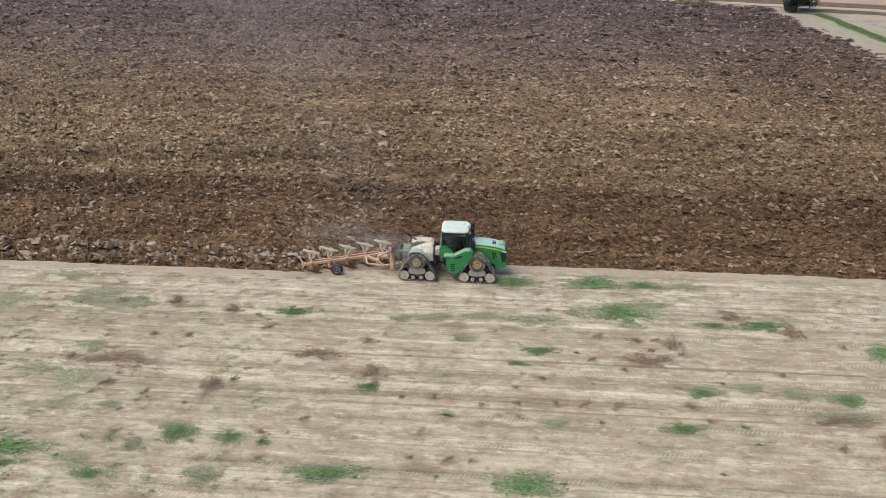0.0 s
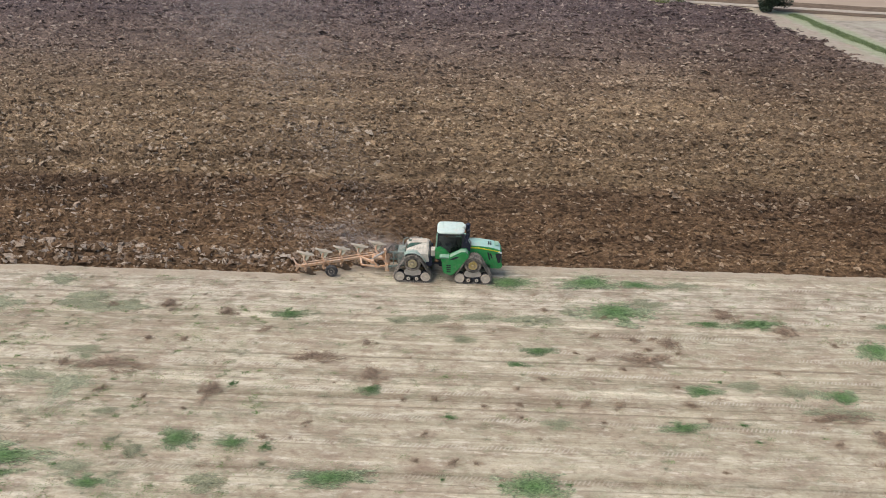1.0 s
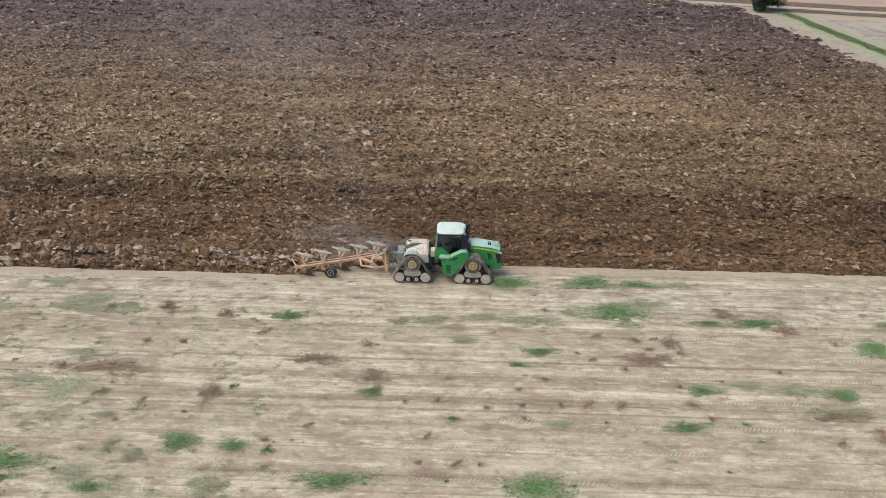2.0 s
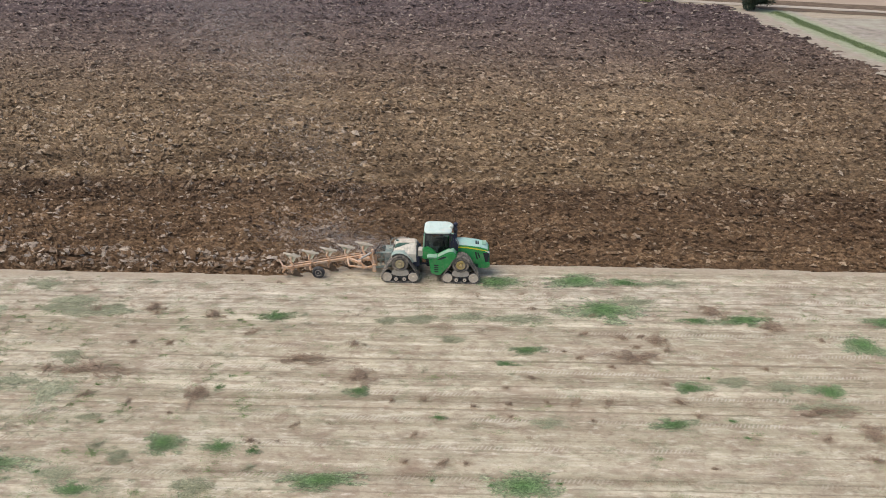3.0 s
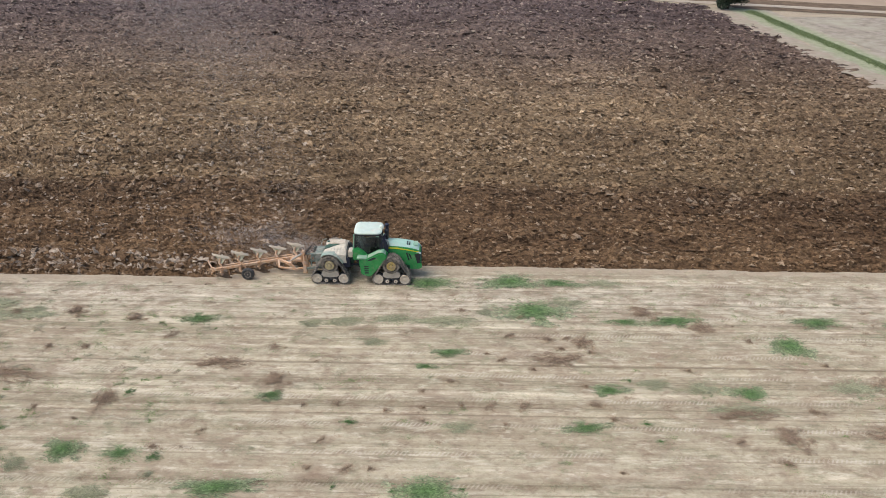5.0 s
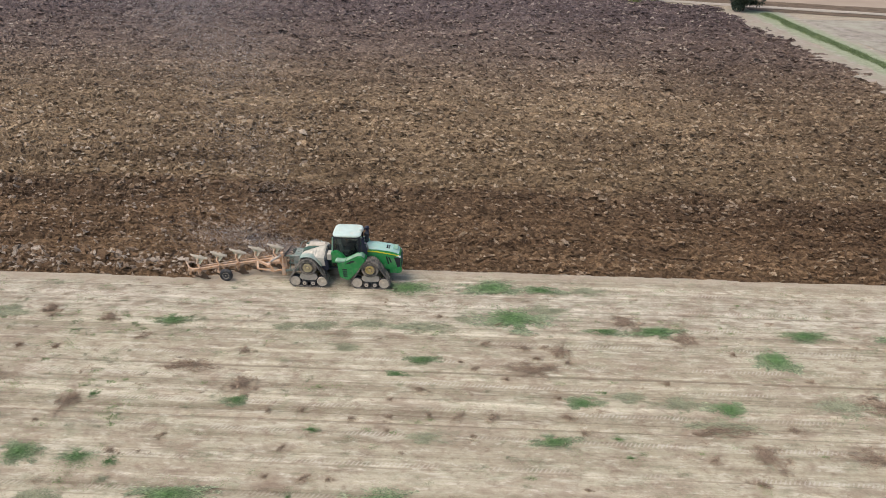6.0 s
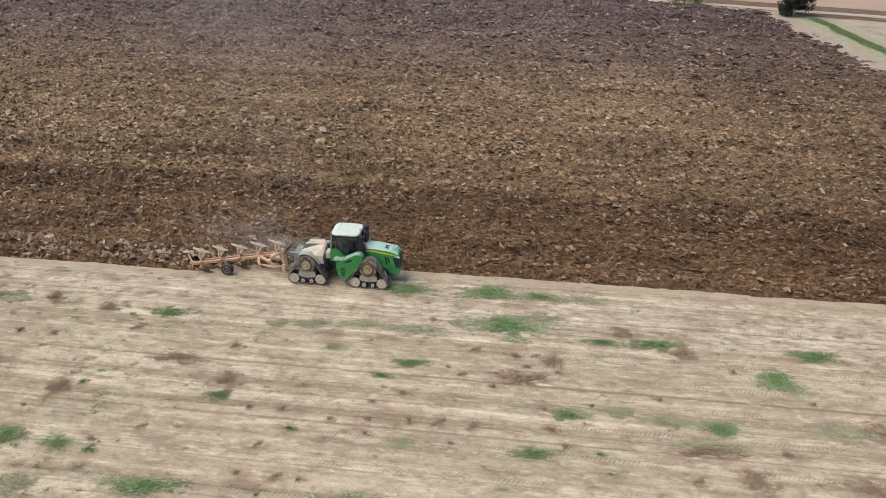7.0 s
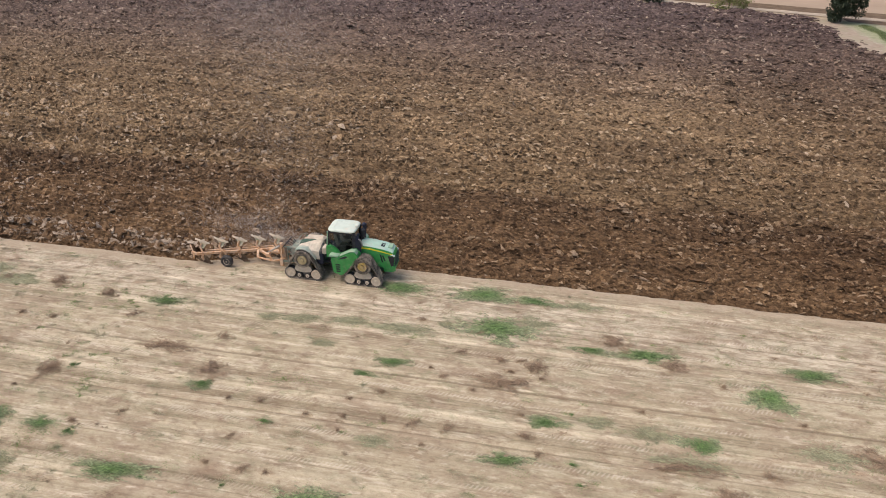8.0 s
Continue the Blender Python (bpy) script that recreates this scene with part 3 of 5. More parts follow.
def across(name, x_of, x_to, y0, y1, z, material, label, category):
    ys = np.arange(y0, y1, 0.8)
    rs = np.random.RandomState(len(label))
    co = np.stack([np.stack([x_of(ys) + 1.2 * (bumpy(ys, ys * 0, 2.2, 23) - 0.5) + rs.uniform(-0.35, 0.35, len(ys)), ys, np.full(len(ys), z)], -1), np.stack([x_to(ys) + 1.2 * (bumpy(ys, ys * 0, 2.6, 24) - 0.5) + rs.uniform(-0.35, 0.35, len(ys)), ys, np.full(len(ys), z)], -1)], 1).reshape(-1, 3)
    f = np.array([(2 * i, 2 * i + 1, 2 * i + 3, 2 * i + 2) for i in range(len(ys) - 1)])
    return tagged(sheet(name, co, f, material), label, category, kind="structure")


def ditch_x(y):
    return 64.2 + (105 - y) * 0.055


across("headland_track", lambda y: right_edge(y) - 1.5, lambda y: ditch_x(y) - 3.3, 20, 112, 0.045, TRACK_DIRT, "pale bare earth track along the ploughed field", "track")
across("grass_verge", lambda y: ditch_x(y) - 3.6, lambda y: ditch_x(y) + 4.6, 20, 110.5, 0.054, VERGE, "pale dry grass verge beside the ditch", "grass verge")
across("side_field", lambda y: ditch_x(y) + 4.4, lambda y: ditch_x(y) * 0 + 230, 20, 101, 0.05, SIDE_FIELD, "pale bare field with faint tracks", "field")


def ditch_grass():
    rs = np.random.RandomState(51)
    n = 26000
    y = rs.uniform(30, 106, n)
    off = rs.normal(0, 0.5, n) * (0.6 + 1.1 * bumpy(y, y * 0, 5.0, 18)) + 0.7 * (bumpy(y, y * 0, 3.0, 17) - 0.5)
    pos = np.stack([ditch_x(y) + off, y, 0.06 + 0 * y], -1)
    out = np.stack([rs.normal(0, 0.5, n), rs.normal(0, 0.5, n), np.ones(n)], -1)
    ob = leafy("ditch_grass", pos, out, rs.uniform(0.2, 0.6, n) * np.exp(-0.5 * off ** 2), rs.uniform(0.05, 0.13, n), LEAF_DITCH, 52)
    tagged(ob, "line of green grass growing in the ditch", "grass", kind="stuff")


ditch_grass()


def tree(name, x, y, height, wide, low, leaf, count, size, label, seed):
    rs = np.random.RandomState(seed)
    ob = root(name, (x, y, 0.0), label, "tree")
    bm = bmesh.new()
    fork = Vector((x, y, height * 0.34))
    rod((x, y, 0), fork, 0.04 * height * 0.6, 0.025 * height * 0.6, 10, bm)
    for i in range(11):
        a = 2 * math.pi * i / 11 + rs.uniform(-0.3, 0.3)
        r, h = wide * rs.uniform(0.18, 0.4), height * rs.uniform(0.45, 0.85)
        knee = Vector((x + r * 0.45 * math.cos(a), y + r * 0.45 * math.sin(a), h * 0.7))
        tip = Vector((x + r * math.cos(a), y + r * math.sin(a), h))
        start = Vector((x, y, height * rs.uniform(0.14, 0.34)))
        rod(start, knee, 0.014 * height, 0.009 * height, 7, bm)
        rod(knee, tip, 0.009 * height, 0.003 * height, 7, bm)
    part("trunk", bm, BARK, ob)
    k = 46
    a, u = rs.uniform(0, 2 * math.pi, k), rs.uniform(-1, 1, k)
    rad = rs.uniform(0.45, 0.92, k) * np.sqrt(1 - u * u * 0.45)
    mid = np.stack([np.cos(a) * rad * wide / 2, np.sin(a) * rad * wide / 2, low + (height - low) * (0.5 + 0.46 * u)], -1)
    each = count // k
    c = np.repeat(mid, each, 0)
    d = rs.normal(size=(len(c), 3))
    d /= np.linalg.norm(d, axis=1, keepdims=True)
    spread = np.repeat(rs.uniform(0.1, 0.19, k) * wide, each)[:, None]
    pos = c + d * spread * np.sqrt(rs.uniform(0.15, 1, (len(c), 1)))
    pos[:, 2] = np.maximum(pos[:, 2], low * 0.7 + 0.15)
    crown = leafy("crown", pos, d + np.array([0, 0, 0.2]), rs.uniform(0.7, 1.3, len(c)) * size, rs.uniform(0.4, 0.75, len(c)) * size, leaf, seed + 1)
    crown.parent = ob


tree("tree", 60.9, 109.1, 9.0, 6.8, 0.1, LEAF_TREE, 13000, 0.38, "dense dark evergreen tree at the corner of the ploughed field", 61)
tree("bush", 42.3, 118.6, 5.0, 8.0, 0.3, LEAF_BUSH, 3600, 0.3, "thin yellow-green bush beside the farm road", 63)
tree("bush", 27.4, 122.6, 3.4, 4.6, 0.1, LEAF_TREE, 3000, 0.3, "low dark bush beside the farm road", 65)


# ---- weeds on the dry field ----
def weed_pattern(name, leaf, seed, count, length, width, upright, rag):
    """A low ragged plant, one metre in radius: a thick heart and creeping shoots that spread along the drill rows."""
    rs = np.random.RandomState(seed)
    k = 44
    a = rs.uniform(0, 2 * math.pi, k)
    r = rs.uniform(0.05, 0.85, k) ** 0.75
    mid = np.stack([r * np.cos(a), 0.75 * r * np.sin(a)], -1)
    mid[0] = 0
    w = rs.uniform(0.05, 1, k) ** 2 * (1.15 - 0.6 * r)
    w[0] = w.sum() * 0.22
    pick = rs.choice(k, count, p=w / w.sum())
    spread = np.where(pick == 0, 1.0, rs.uniform(0.2, 0.8, k)[pick])[:, None] * np.array([rag * 1.2, rag * 0.85])
    xy = mid[pick] + rs.normal(0, 1, (count, 2)) * spread
    # leaves along the shoots
    on = rs.rand(count) < 0.15
    xy[on] = mid[pick[on]] * rs.rand(on.sum(), 1) + rs.normal(0, 0.05, (on.sum(), 2))
    z = 0.015 + 0.13 * rs.rand(count) * np.exp(-2.0 * (xy ** 2).sum(1))
    pos = np.concatenate([xy, z[:, None]], 1)
    out = np.concatenate([rs.normal(0, 1, (count, 2)) * [1.3, 1.0], rs.uniform(0.2, 1, (count, 1)) * upright], 1)
    stem = np.concatenate([mid[1:], np.zeros((k - 1, 1))], 1)
    pos, out = np.concatenate([pos, stem * 0 + [0, 0, 0.02]]), np.concatenate([out, stem])
    long = np.concatenate([rs.uniform(0.6, 1.4, count) * length, np.linalg.norm(stem, axis=1)])
    wide = np.concatenate([rs.uniform(0.6, 1.4, count) * width, np.full(k - 1, 0.03)])
    return leafy(name, pos, out, long, wide, leaf, seed, 0.0)


GREEN_LABEL = "low bright green weed tuft on dry pale soil"
DULL_LABEL = "thin dull green weed tuft on dry pale soil"
DRY_LABEL = "dead reddish-brown weed clump on dry pale soil"
patterns = {}
for kind, leaf, label, group in (("green", LEAF_TUFT, GREEN_LABEL, "green weed tufts"), ("dull", LEAF_DULL, DULL_LABEL, "dull weed tufts"), ("dry", LEAF_DRY, DRY_LABEL, "dead weed clumps")):
    for i in range(3):
        for big in (0, 1):
            n = {"green": (3800, 700), "dull": (2600, 520), "dry": (1250, 330)}[kind][1 - big]
            ln, wd = ((0.085, 0.036) if big else (0.1, 0.04)) if kind != "dry" else ((0.15, 0.018) if big else (0.2, 0.024))
            patterns[kind, i, big] = (n, ln, wd, leaf, label, group)
made = {}


def weed(kind, x, y, rx, ry):
    i, big = int(abs(x * 7.3 + y * 3.1)) % 3, int(max(rx, ry) > 0.55)
    spin = (x * 37 + y * 11) % 16 - 8 + (180 if int(abs(x * 3)) % 2 else 0)
    z = float(base_height(np.array([x]), np.array([y]))[0]) - 0.01
    high = {"green": 0.8, "dull": 0.7, "dry": 1.1}[kind] * min(1.0, 0.55 + 0.4 * max(rx, ry))
    m = pose(x, y, z, 0, 0, spin) @ Matrix.Diagonal((rx * (1.42 if kind != "dry" else 1.75), ry * (1.7 if kind != "dry" else 2.2), high, 1))
    key = kind, i, big
    if key in made:
        return copy_thing(made[key], m)
    n, ln, wd, leaf, label, group = patterns[key]
    ob = weed_pattern("weed_tuft" if kind != "dry" else "dead_weed", leaf, 70 + 10 * i + big + len(kind), n, ln, wd, 0.18 if kind != "dry" else 0.4, 0.14 if kind == "green" else 0.18)
    tagged(ob, label, "weed", group)
    made[key] = ob
    ob.matrix_basis = m
    return ob


# x, y, half length, half width
HEADLAND_TUFTS = [(-11.4, -5.8, 0.98, 0.59), (-13, -12.6, 0.42, 0.35), (-5.4, -12.7, 0.6, 0.43), (-1.1, -14.6, 0.46, 0.3), (-14.4, -16.9, 1.03, 0.68), (-11.6, -17, 0.6, 0.45), (-10, -17.2, 0.49, 0.32), (-6.5, -19, 1.29, 0.47), (-5, -19.1, 0.41, 0.28), (-1.3, -18.8, 0.31, 0.35), (-17.4, -19.8, 0.76, 0.47), (32.6, -5.6, 1.32, 0.69), (36.9, -5.5, 1.09, 0.53), (35.1, -10.5, 0.97, 0.66), (27.5, -15.4, 0.45, 0.33)]
FIELD_TUFTS = [(9.2, -4.4, 1.52, 1.3), (8, -0.9, 1.39, 0.76), (11.2, -1, 1.54, 0.69), (2.4, -1.2, 1.34, 0.74), (14.7, -5.3, 1.24, 0.53), (17.8, -5.2, 1.42, 0.68), (3.9, -8.8, 0.72, 0.33), (2.6, -10.1, 0.8, 0.37), (12.5, -11.9, 1.16, 0.7), (13.8, -11, 0.28, 0.31), (20, -12, 1.34, 1.2), (13.9, -14.4, 0.52, 0.46), (14.3, -15.6, 0.42, 0.39), (10.8, -14.8, 0.8, 0.44), (24, -7.6, 0.94, 1), (26.6, -5.2, 0.99, 0.51), (2.9, -19, 1.28, 0.7), (4.6, -18.8, 0.46, 0.32), (1.4, -19, 0.51, 0.42), (-22.1, -18.4, 1.34, 0.73), (-22, -19.5, 0.88, 0.37), (-19.5, -18.8, 0.47, 0.41)]
DULL_TUFTS = [(-16.1, -17.8, 0.59, 0.38), (-11.9, -19.5, 1.14, 0.59), (-18.4, -18.9, 0.65, 0.49), (-16.4, -19.2, 0.51, 0.35), (-17.5, -17, 0.44, 0.44), (-9.8, -18.2, 0.39, 0.35), (2.9, -11, 0.38, 0.3), (17.6, -11.7, 0.83, 0.69), (4.6, -14.8, 0.63, 0.38), (9.3, -17.1, 0.38, 0.31), (-2.2, -5.8, 1.76, 0.56), (-4.3, -6, 1.05, 0.5), (0.6, -5.5, 0.88, 0.57), (3.7, -5.6, 1.58, 0.57), (-3.5, -7.6, 0.47, 0.41), (-22.2, -10.1, 1.47, 0.6), (-21.9, -13.1, 1.07, 1.69), (-30.3, -5.8, 1.44, 0.98), (-25.4, -5.4, 1.3, 0.58), (-22.7, -5.6, 1.29, 0.63), (-24.2, -12.5, 1.09, 0.56), (-18.8, -15.1, 1.02, 0.42)]
THIN_TUFTS = [(-5.9, -4.7, 0.32, 0.4), (-9.7, -5.5, 0.46, 0.39), (-24.1, -5.8, 1.06, 0.87), (-24.4, -4.5, 1.08, 0.76), (-21.9, -5.1, 0.89, 0.58), (-21.5, -4.1, 0.47, 0.45), (-27.7, -2.5, 0.94, 0.59), (-20.4, -2, 0.49, 0.48), (-22, -10.6, 0.57, 0.48), (-0.6, -7.8, 1.01, 0.46), (15.2, -11.3, 0.62, 0.42), (-7.9, -13.3, 0.42, 0.28), (16.4, -11.7, 0.49, 0.42), (11.2, -3.3, 1.1, 0.42), (14.3, -0.9, 0.85, 0.47), (6.3, -4.6, 0.79, 0.39), (19.7, -13.3, 1.33, 0.41), (-21, -14.6, 0.43, 0.41), (26.1, -11.4, 1.18, 0.7), (28.3, -10.3, 0.37, 0.32)]
DEAD_CLUMPS = [(-19.4, -5.1, 0.54, 0.57), (-22.8, -5.3, 0.46, 0.44), (-15.4, -5.8, 0.56, 0.4), (-12.5, -7.5, 0.41, 0.37), (-19.2, -8.8, 0.26, 0.31), (-17, -8.8, 0.3, 0.24), (-6.2, -8.4, 0.53, 0.46), (-9, -10, 1.03, 0.49), (-5.6, -11.5, 0.68, 0.55), (-14, -13.3, 0.45, 0.64), (-20.4, -11.3, 0.81, 0.63), (-23, -11.4, 0.5, 0.53), (-8.3, -15.4, 0.34, 0.3), (-10.2, -16.5, 0.41, 0.25), (-14.9, -14.7, 0.26, 0.23), (-1.9, -13.3, 0.39, 0.5), (-3.6, -13.4, 0.33, 0.41), (0.7, -13.7, 0.47, 0.36), (-2.3, -15.9, 0.25, 0.29), (-17.3, -13.9, 0.32, 0.4), (32.3, -12.9, 0.92, 0.63), (26.2, -15.1, 0.56, 0.52), (28.5, -11.4, 1, 0.53)]
DRY_CLUMPS = [(7.8, -13.3, 0.42, 0.46), (6.1, -13.3, 0.48, 0.46), (4.6, -13.3, 0.3, 0.32), (20.7, -15.3, 0.73, 0.61), (19.9, -17, 0.49, 0.31), (22.8, -13.3, 0.38, 0.37), (16, -4.4, 0.79, 0.55), (19.3, -5.8, 0.63, 0.4), (21.7, -7.2, 0.48, 0.46), (19, -13.6, 0.65, 0.35), (10.2, -9.3, 0.59, 0.55), (12.3, -14.1, 0.44, 0.41), (17.3, -10.1, 0.41, 0.39), (18.2, -15.6, 0.36, 0.32), (25.2, -9.5, 0.48, 0.37), (2.6, -14.5, 0.32, 0.3), (12, -17.7, 0.19, 0.12), (-19.8, -13.4, 0.42, 0.42)]
FAINT_CLUMPS = [(2.5, -12.2, 0.4, 0.3), (8.4, -5.0, 0.4, 0.3), (11.3, -11.6, 0.4, 0.3), (8.6, -10.2, 0.4, 0.3), (4.7, -4.3, 0.4, 0.3), (7.5, -7.0, 0.4, 0.3), (-0.8, -17.7, 0.4, 0.3), (-2.6, -17.7, 0.4, 0.3), (0.3, -17.7, 0.4, 0.3), (10.9, -7.2, 0.4, 0.3), (6.1, -8.8, 0.2, 0.15), (6.9, -9.4, 0.35, 0.26), (9.7, -7.4, 0.5, 0.38), (11.8, -7.5, 0.6, 0.45), (11.6, -13.0, 0.4, 0.3), (2.6, -13.5, 0.4, 0.3), (6.8, -14.6, 0.3, 0.22), (4.0, -11.3, 0.4, 0.3), (10.4, -8.3, 0.3, 0.22), (12.1, -8.5, 0.4, 0.3)]
for bed, kind in ((HEADLAND_TUFTS, "green"), (FIELD_TUFTS, "green"), (DULL_TUFTS, "dull"), (THIN_TUFTS, "dull"), (DEAD_CLUMPS, "dry"), (DRY_CLUMPS, "dry"), (FAINT_CLUMPS, "dry")):
    for spot in bed:
        weed(kind, *spot)


def litter(name, count, leaf, length, width, upright, seed, label, category, patch, y0=-34, y1=1.2, x0=-46, x1=48):
    """Small loose plants and stalks all over the dry field, thicker in patches."""
    rs = np.random.RandomState(seed)
    x, y = rs.uniform(x0, x1, count), rs.uniform(y0, y1, count)
    crowd = 0.6 * bumpy(x * 0.5, y, 1.6, patch) + 0.4 * bumpy(x * 0.4, y, 0.5, patch + 1)
    ok = (y < furrow(x) - 0.1) & (rs.rand(count) < np.clip((crowd - 0.42) * 4.2 + 0.9 * np.exp(-((y + 3.4) / 2.4) ** 2), 0.03, 1))
    x, y = x[ok], y[ok]
    k = 70
    n = len(x) * k
    s = np.repeat((0.08 + 0.13 * rs.exponential(0.8, len(x))).clip(0.05, 0.5), k)
    px, py = np.repeat(x, k) + rs.normal(0, 1.5, n) * s, np.repeat(y, k) + rs.normal(0, 0.8, n) * s
    pos = np.stack([px, py, base_height(px, py) + 0.01], -1)
    out = np.stack([rs.normal(0, 1, n), rs.normal(0, 1, n), rs.uniform(0.1, 1, n) * upright], -1)
    return tagged(leafy(name, pos, out, rs.uniform(0.5, 1.4, n) * length, rs.uniform(0.5, 1.4, n) * width, leaf, seed + 1), label, category, kind="stuff")


litter("small_weeds", 3000, LEAF_DULL, 0.055, 0.026, 0.2, 91, "small dull green weeds scattered over dry soil", "weeds", 41)
litter("small_green_weeds", 1100, LEAF_GREEN, 0.055, 0.026, 0.2, 93, "small green weeds scattered over dry soil", "weeds", 44)
litter("creeping_weeds", 1100, LEAF_DULL, 0.06, 0.028, 0.2, 97, "thin dull weeds creeping over the weedy end of the dry field", "weeds", 41, -24, -6, -40, -9)
litter("creeping_green_weeds", 900, LEAF_GREEN, 0.07, 0.032, 0.2, 98, "small green weeds creeping over the weedy end of the dry field", "weeds", 51, -24, -5, -40, -11)
litter("dead_stalks", 2000, LEAF_DRY, 0.08, 0.022, 0.2, 95, "dead brown stalks scattered over dry soil", "stalks", 47)


# ---- paint, rubber, glass of the machines ----
GREEN = plain_mat("green_paint", (0.018, 0.23, 0.055), (0.035, 0.32, 0.085), 3.0, 0.35, spec=0.5, dust=(0.2, 0.26, 0.16), dust_from=0.66, dust_scale=2.2)
# same green, paled in the colour to carry the sky's reflection
GREEN_SKYLIT = plain_mat("sky_lit_green_paint", (0.3, 0.52, 0.42), (0.42, 0.62, 0.52), 2.0, 0.3, spec=0.6, dust=(0.45, 0.5, 0.42), dust_from=0.6, dust_scale=3.0)
GREEN_DUSTY = plain_mat("dusty_green_paint", (0.3, 0.34, 0.27), (0.5, 0.46, 0.38), 2.6, 0.8, dust=(0.52, 0.46, 0.38), dust_from=0.45, dust_scale=2.5)
GREEN_DARK = plain_mat("dull_green_metal", (0.02, 0.075, 0.05), (0.05, 0.12, 0.08), 4.0, 0.55, dust=(0.16, 0.16, 0.13), dust_from=0.6)
GREEN_SOFT = plain_mat("dusty_light_green_paint", (0.2, 0.37, 0.25), (0.3, 0.46, 0.34), 3.0, 0.6, dust=(0.36, 0.4, 0.3), dust_from=0.6, dust_scale=3.0)
TEAL = plain_mat("dusty_teal_fender", (0.14, 0.19, 0.16), (0.23, 0.27, 0.23), 3.0, 0.7, dust=(0.4, 0.37, 0.31), dust_from=0.58, dust_scale=3.0)
FENDER = plain_mat("dusty_pale_fender", (0.27, 0.36, 0.3), (0.38, 0.44, 0.37), 3.0, 0.7, dust=(0.46, 0.45, 0.38), dust_from=0.55, dust_scale=3.0)
DECK_TAN = plain_mat("tan_caked_dust", (0.42, 0.35, 0.26), (0.58, 0.49, 0.38), 3.0, 0.9, dust=(0.64, 0.57, 0.47), dust_from=0.5, dust_scale=4.0, bump=0.008)
SLATE = plain_mat("dusty_dark_panel", (0.06, 0.075, 0.085), (0.12, 0.13, 0.13), 4.0, 0.7, dust=(0.26, 0.24, 0.2), dust_from=0.6, dust_scale=4.0)
RIM_TAN = plain_mat("tan_hub", (0.4, 0.33, 0.18), (0.54, 0.45, 0.27), 5.0, 0.8)
PALE_DUST = plain_mat("pale_caked_dust", (0.44, 0.41, 0.33), (0.6, 0.55, 0.45), 3.0, 0.9, dust=(0.68, 0.61, 0.5), dust_from=0.5, dust_scale=4.0, bump=0.008)
ROOF_WHITE = plain_mat("white_roof_plastic", (0.5, 0.61, 0.53), (0.63, 0.71, 0.63), 2.0, 0.45, spec=0.35, dust=(0.66, 0.63, 0.53), dust_from=0.62, dust_scale=1.6)
YELLOW = plain_mat("yellow_paint", (0.65, 0.56, 0.02), (0.75, 0.68, 0.05), 5.0, 0.45)
YELLOW_DUSTY = plain_mat("dusty_yellow_hub", (0.42, 0.31, 0.09), (0.55, 0.42, 0.14), 5.0, 0.7, dust=DUST, dust_from=0.55, dust_scale=5.0)
RUBBER = plain_mat("dusty_track_rubber", (0.06, 0.057, 0.052), (0.12, 0.108, 0.09), 5.0, 0.85, dust=(0.33, 0.285, 0.23), dust_from=0.52, dust_scale=3.0, bump=0.01)
TYRE_BLACK = plain_mat("tyre_rubber", (0.025, 0.026, 0.03), (0.06, 0.06, 0.06), 6.0, 0.8, dust=(0.2, 0.17, 0.13), dust_from=0.62, dust_scale=6.0)
WHEEL_DUSTY = plain_mat("dust_caked_wheel", (0.5, 0.43, 0.33), (0.66, 0.57, 0.45), 6.0, 0.9, bump=0.01)
FRAME_DUSTY = plain_mat("dust_caked_casting", (0.36, 0.33, 0.27), (0.52, 0.46, 0.38), 3.0, 0.85, bump=0.01)
BLACK = plain_mat("black_plastic", (0.014, 0.016, 0.022), (0.03, 0.032, 0.042), 6.0, 0.5, spec=0.4)
NAVY = plain_mat("dark_blue_black_metal", (0.016, 0.02, 0.04), (0.035, 0.04, 0.07), 5.0, 0.45, metal=0.3)
CHROME = plain_mat("grey_steel_pipe", (0.25, 0.25, 0.27), (0.4, 0.4, 0.42), 8.0, 0.35, metal=0.8)
SEAT = plain_mat("dark_seat_cloth", (0.13, 0.14, 0.135), (0.21, 0.22, 0.205), 12.0, 0.9)
LAMP = plain_mat("clear_lamp_lens", (0.7, 0.75, 0.78), (0.85, 0.87, 0.88), 9.0, 0.12, spec=0.8)
ORANGE = plain_mat("worn_orange_paint", (0.54, 0.29, 0.14), (0.66, 0.4, 0.23), 4.0, 0.6, dust=(0.66, 0.5, 0.37), dust_from=0.52, dust_scale=4.0)
STEEL_GREEN = plain_mat("worn_green_mouldboard", (0.3, 0.36, 0.25), (0.48, 0.46, 0.34), 3.0, 0.8, spec=0.2, dust=(0.6, 0.51, 0.39), dust_from=0.5, dust_scale=3.0)
SHARE_PALE = plain_mat("dusty_worn_share", (0.42, 0.38, 0.31), (0.6, 0.54, 0.44), 5.0, 0.75, dust=(0.62, 0.54, 0.42), dust_from=0.5, dust_scale=4.0)
STEEL = plain_mat("soil_polished_steel", (0.35, 0.33, 0.3), (0.5, 0.47, 0.43), 6.0, 0.45, metal=0.6)


def glass_mat():
    m, nt, bs = start_mat("tinted_cab_glass", 0.05, 0, 0.5)
    bs.inputs["Base Color"].default_value = (0.72, 0.77, 0.77, 1)
    bs.inputs["Transmission Weight"].default_value = 1.0
    bs.inputs["IOR"].default_value = 1.25
    return m


GLASS = glass_mat()


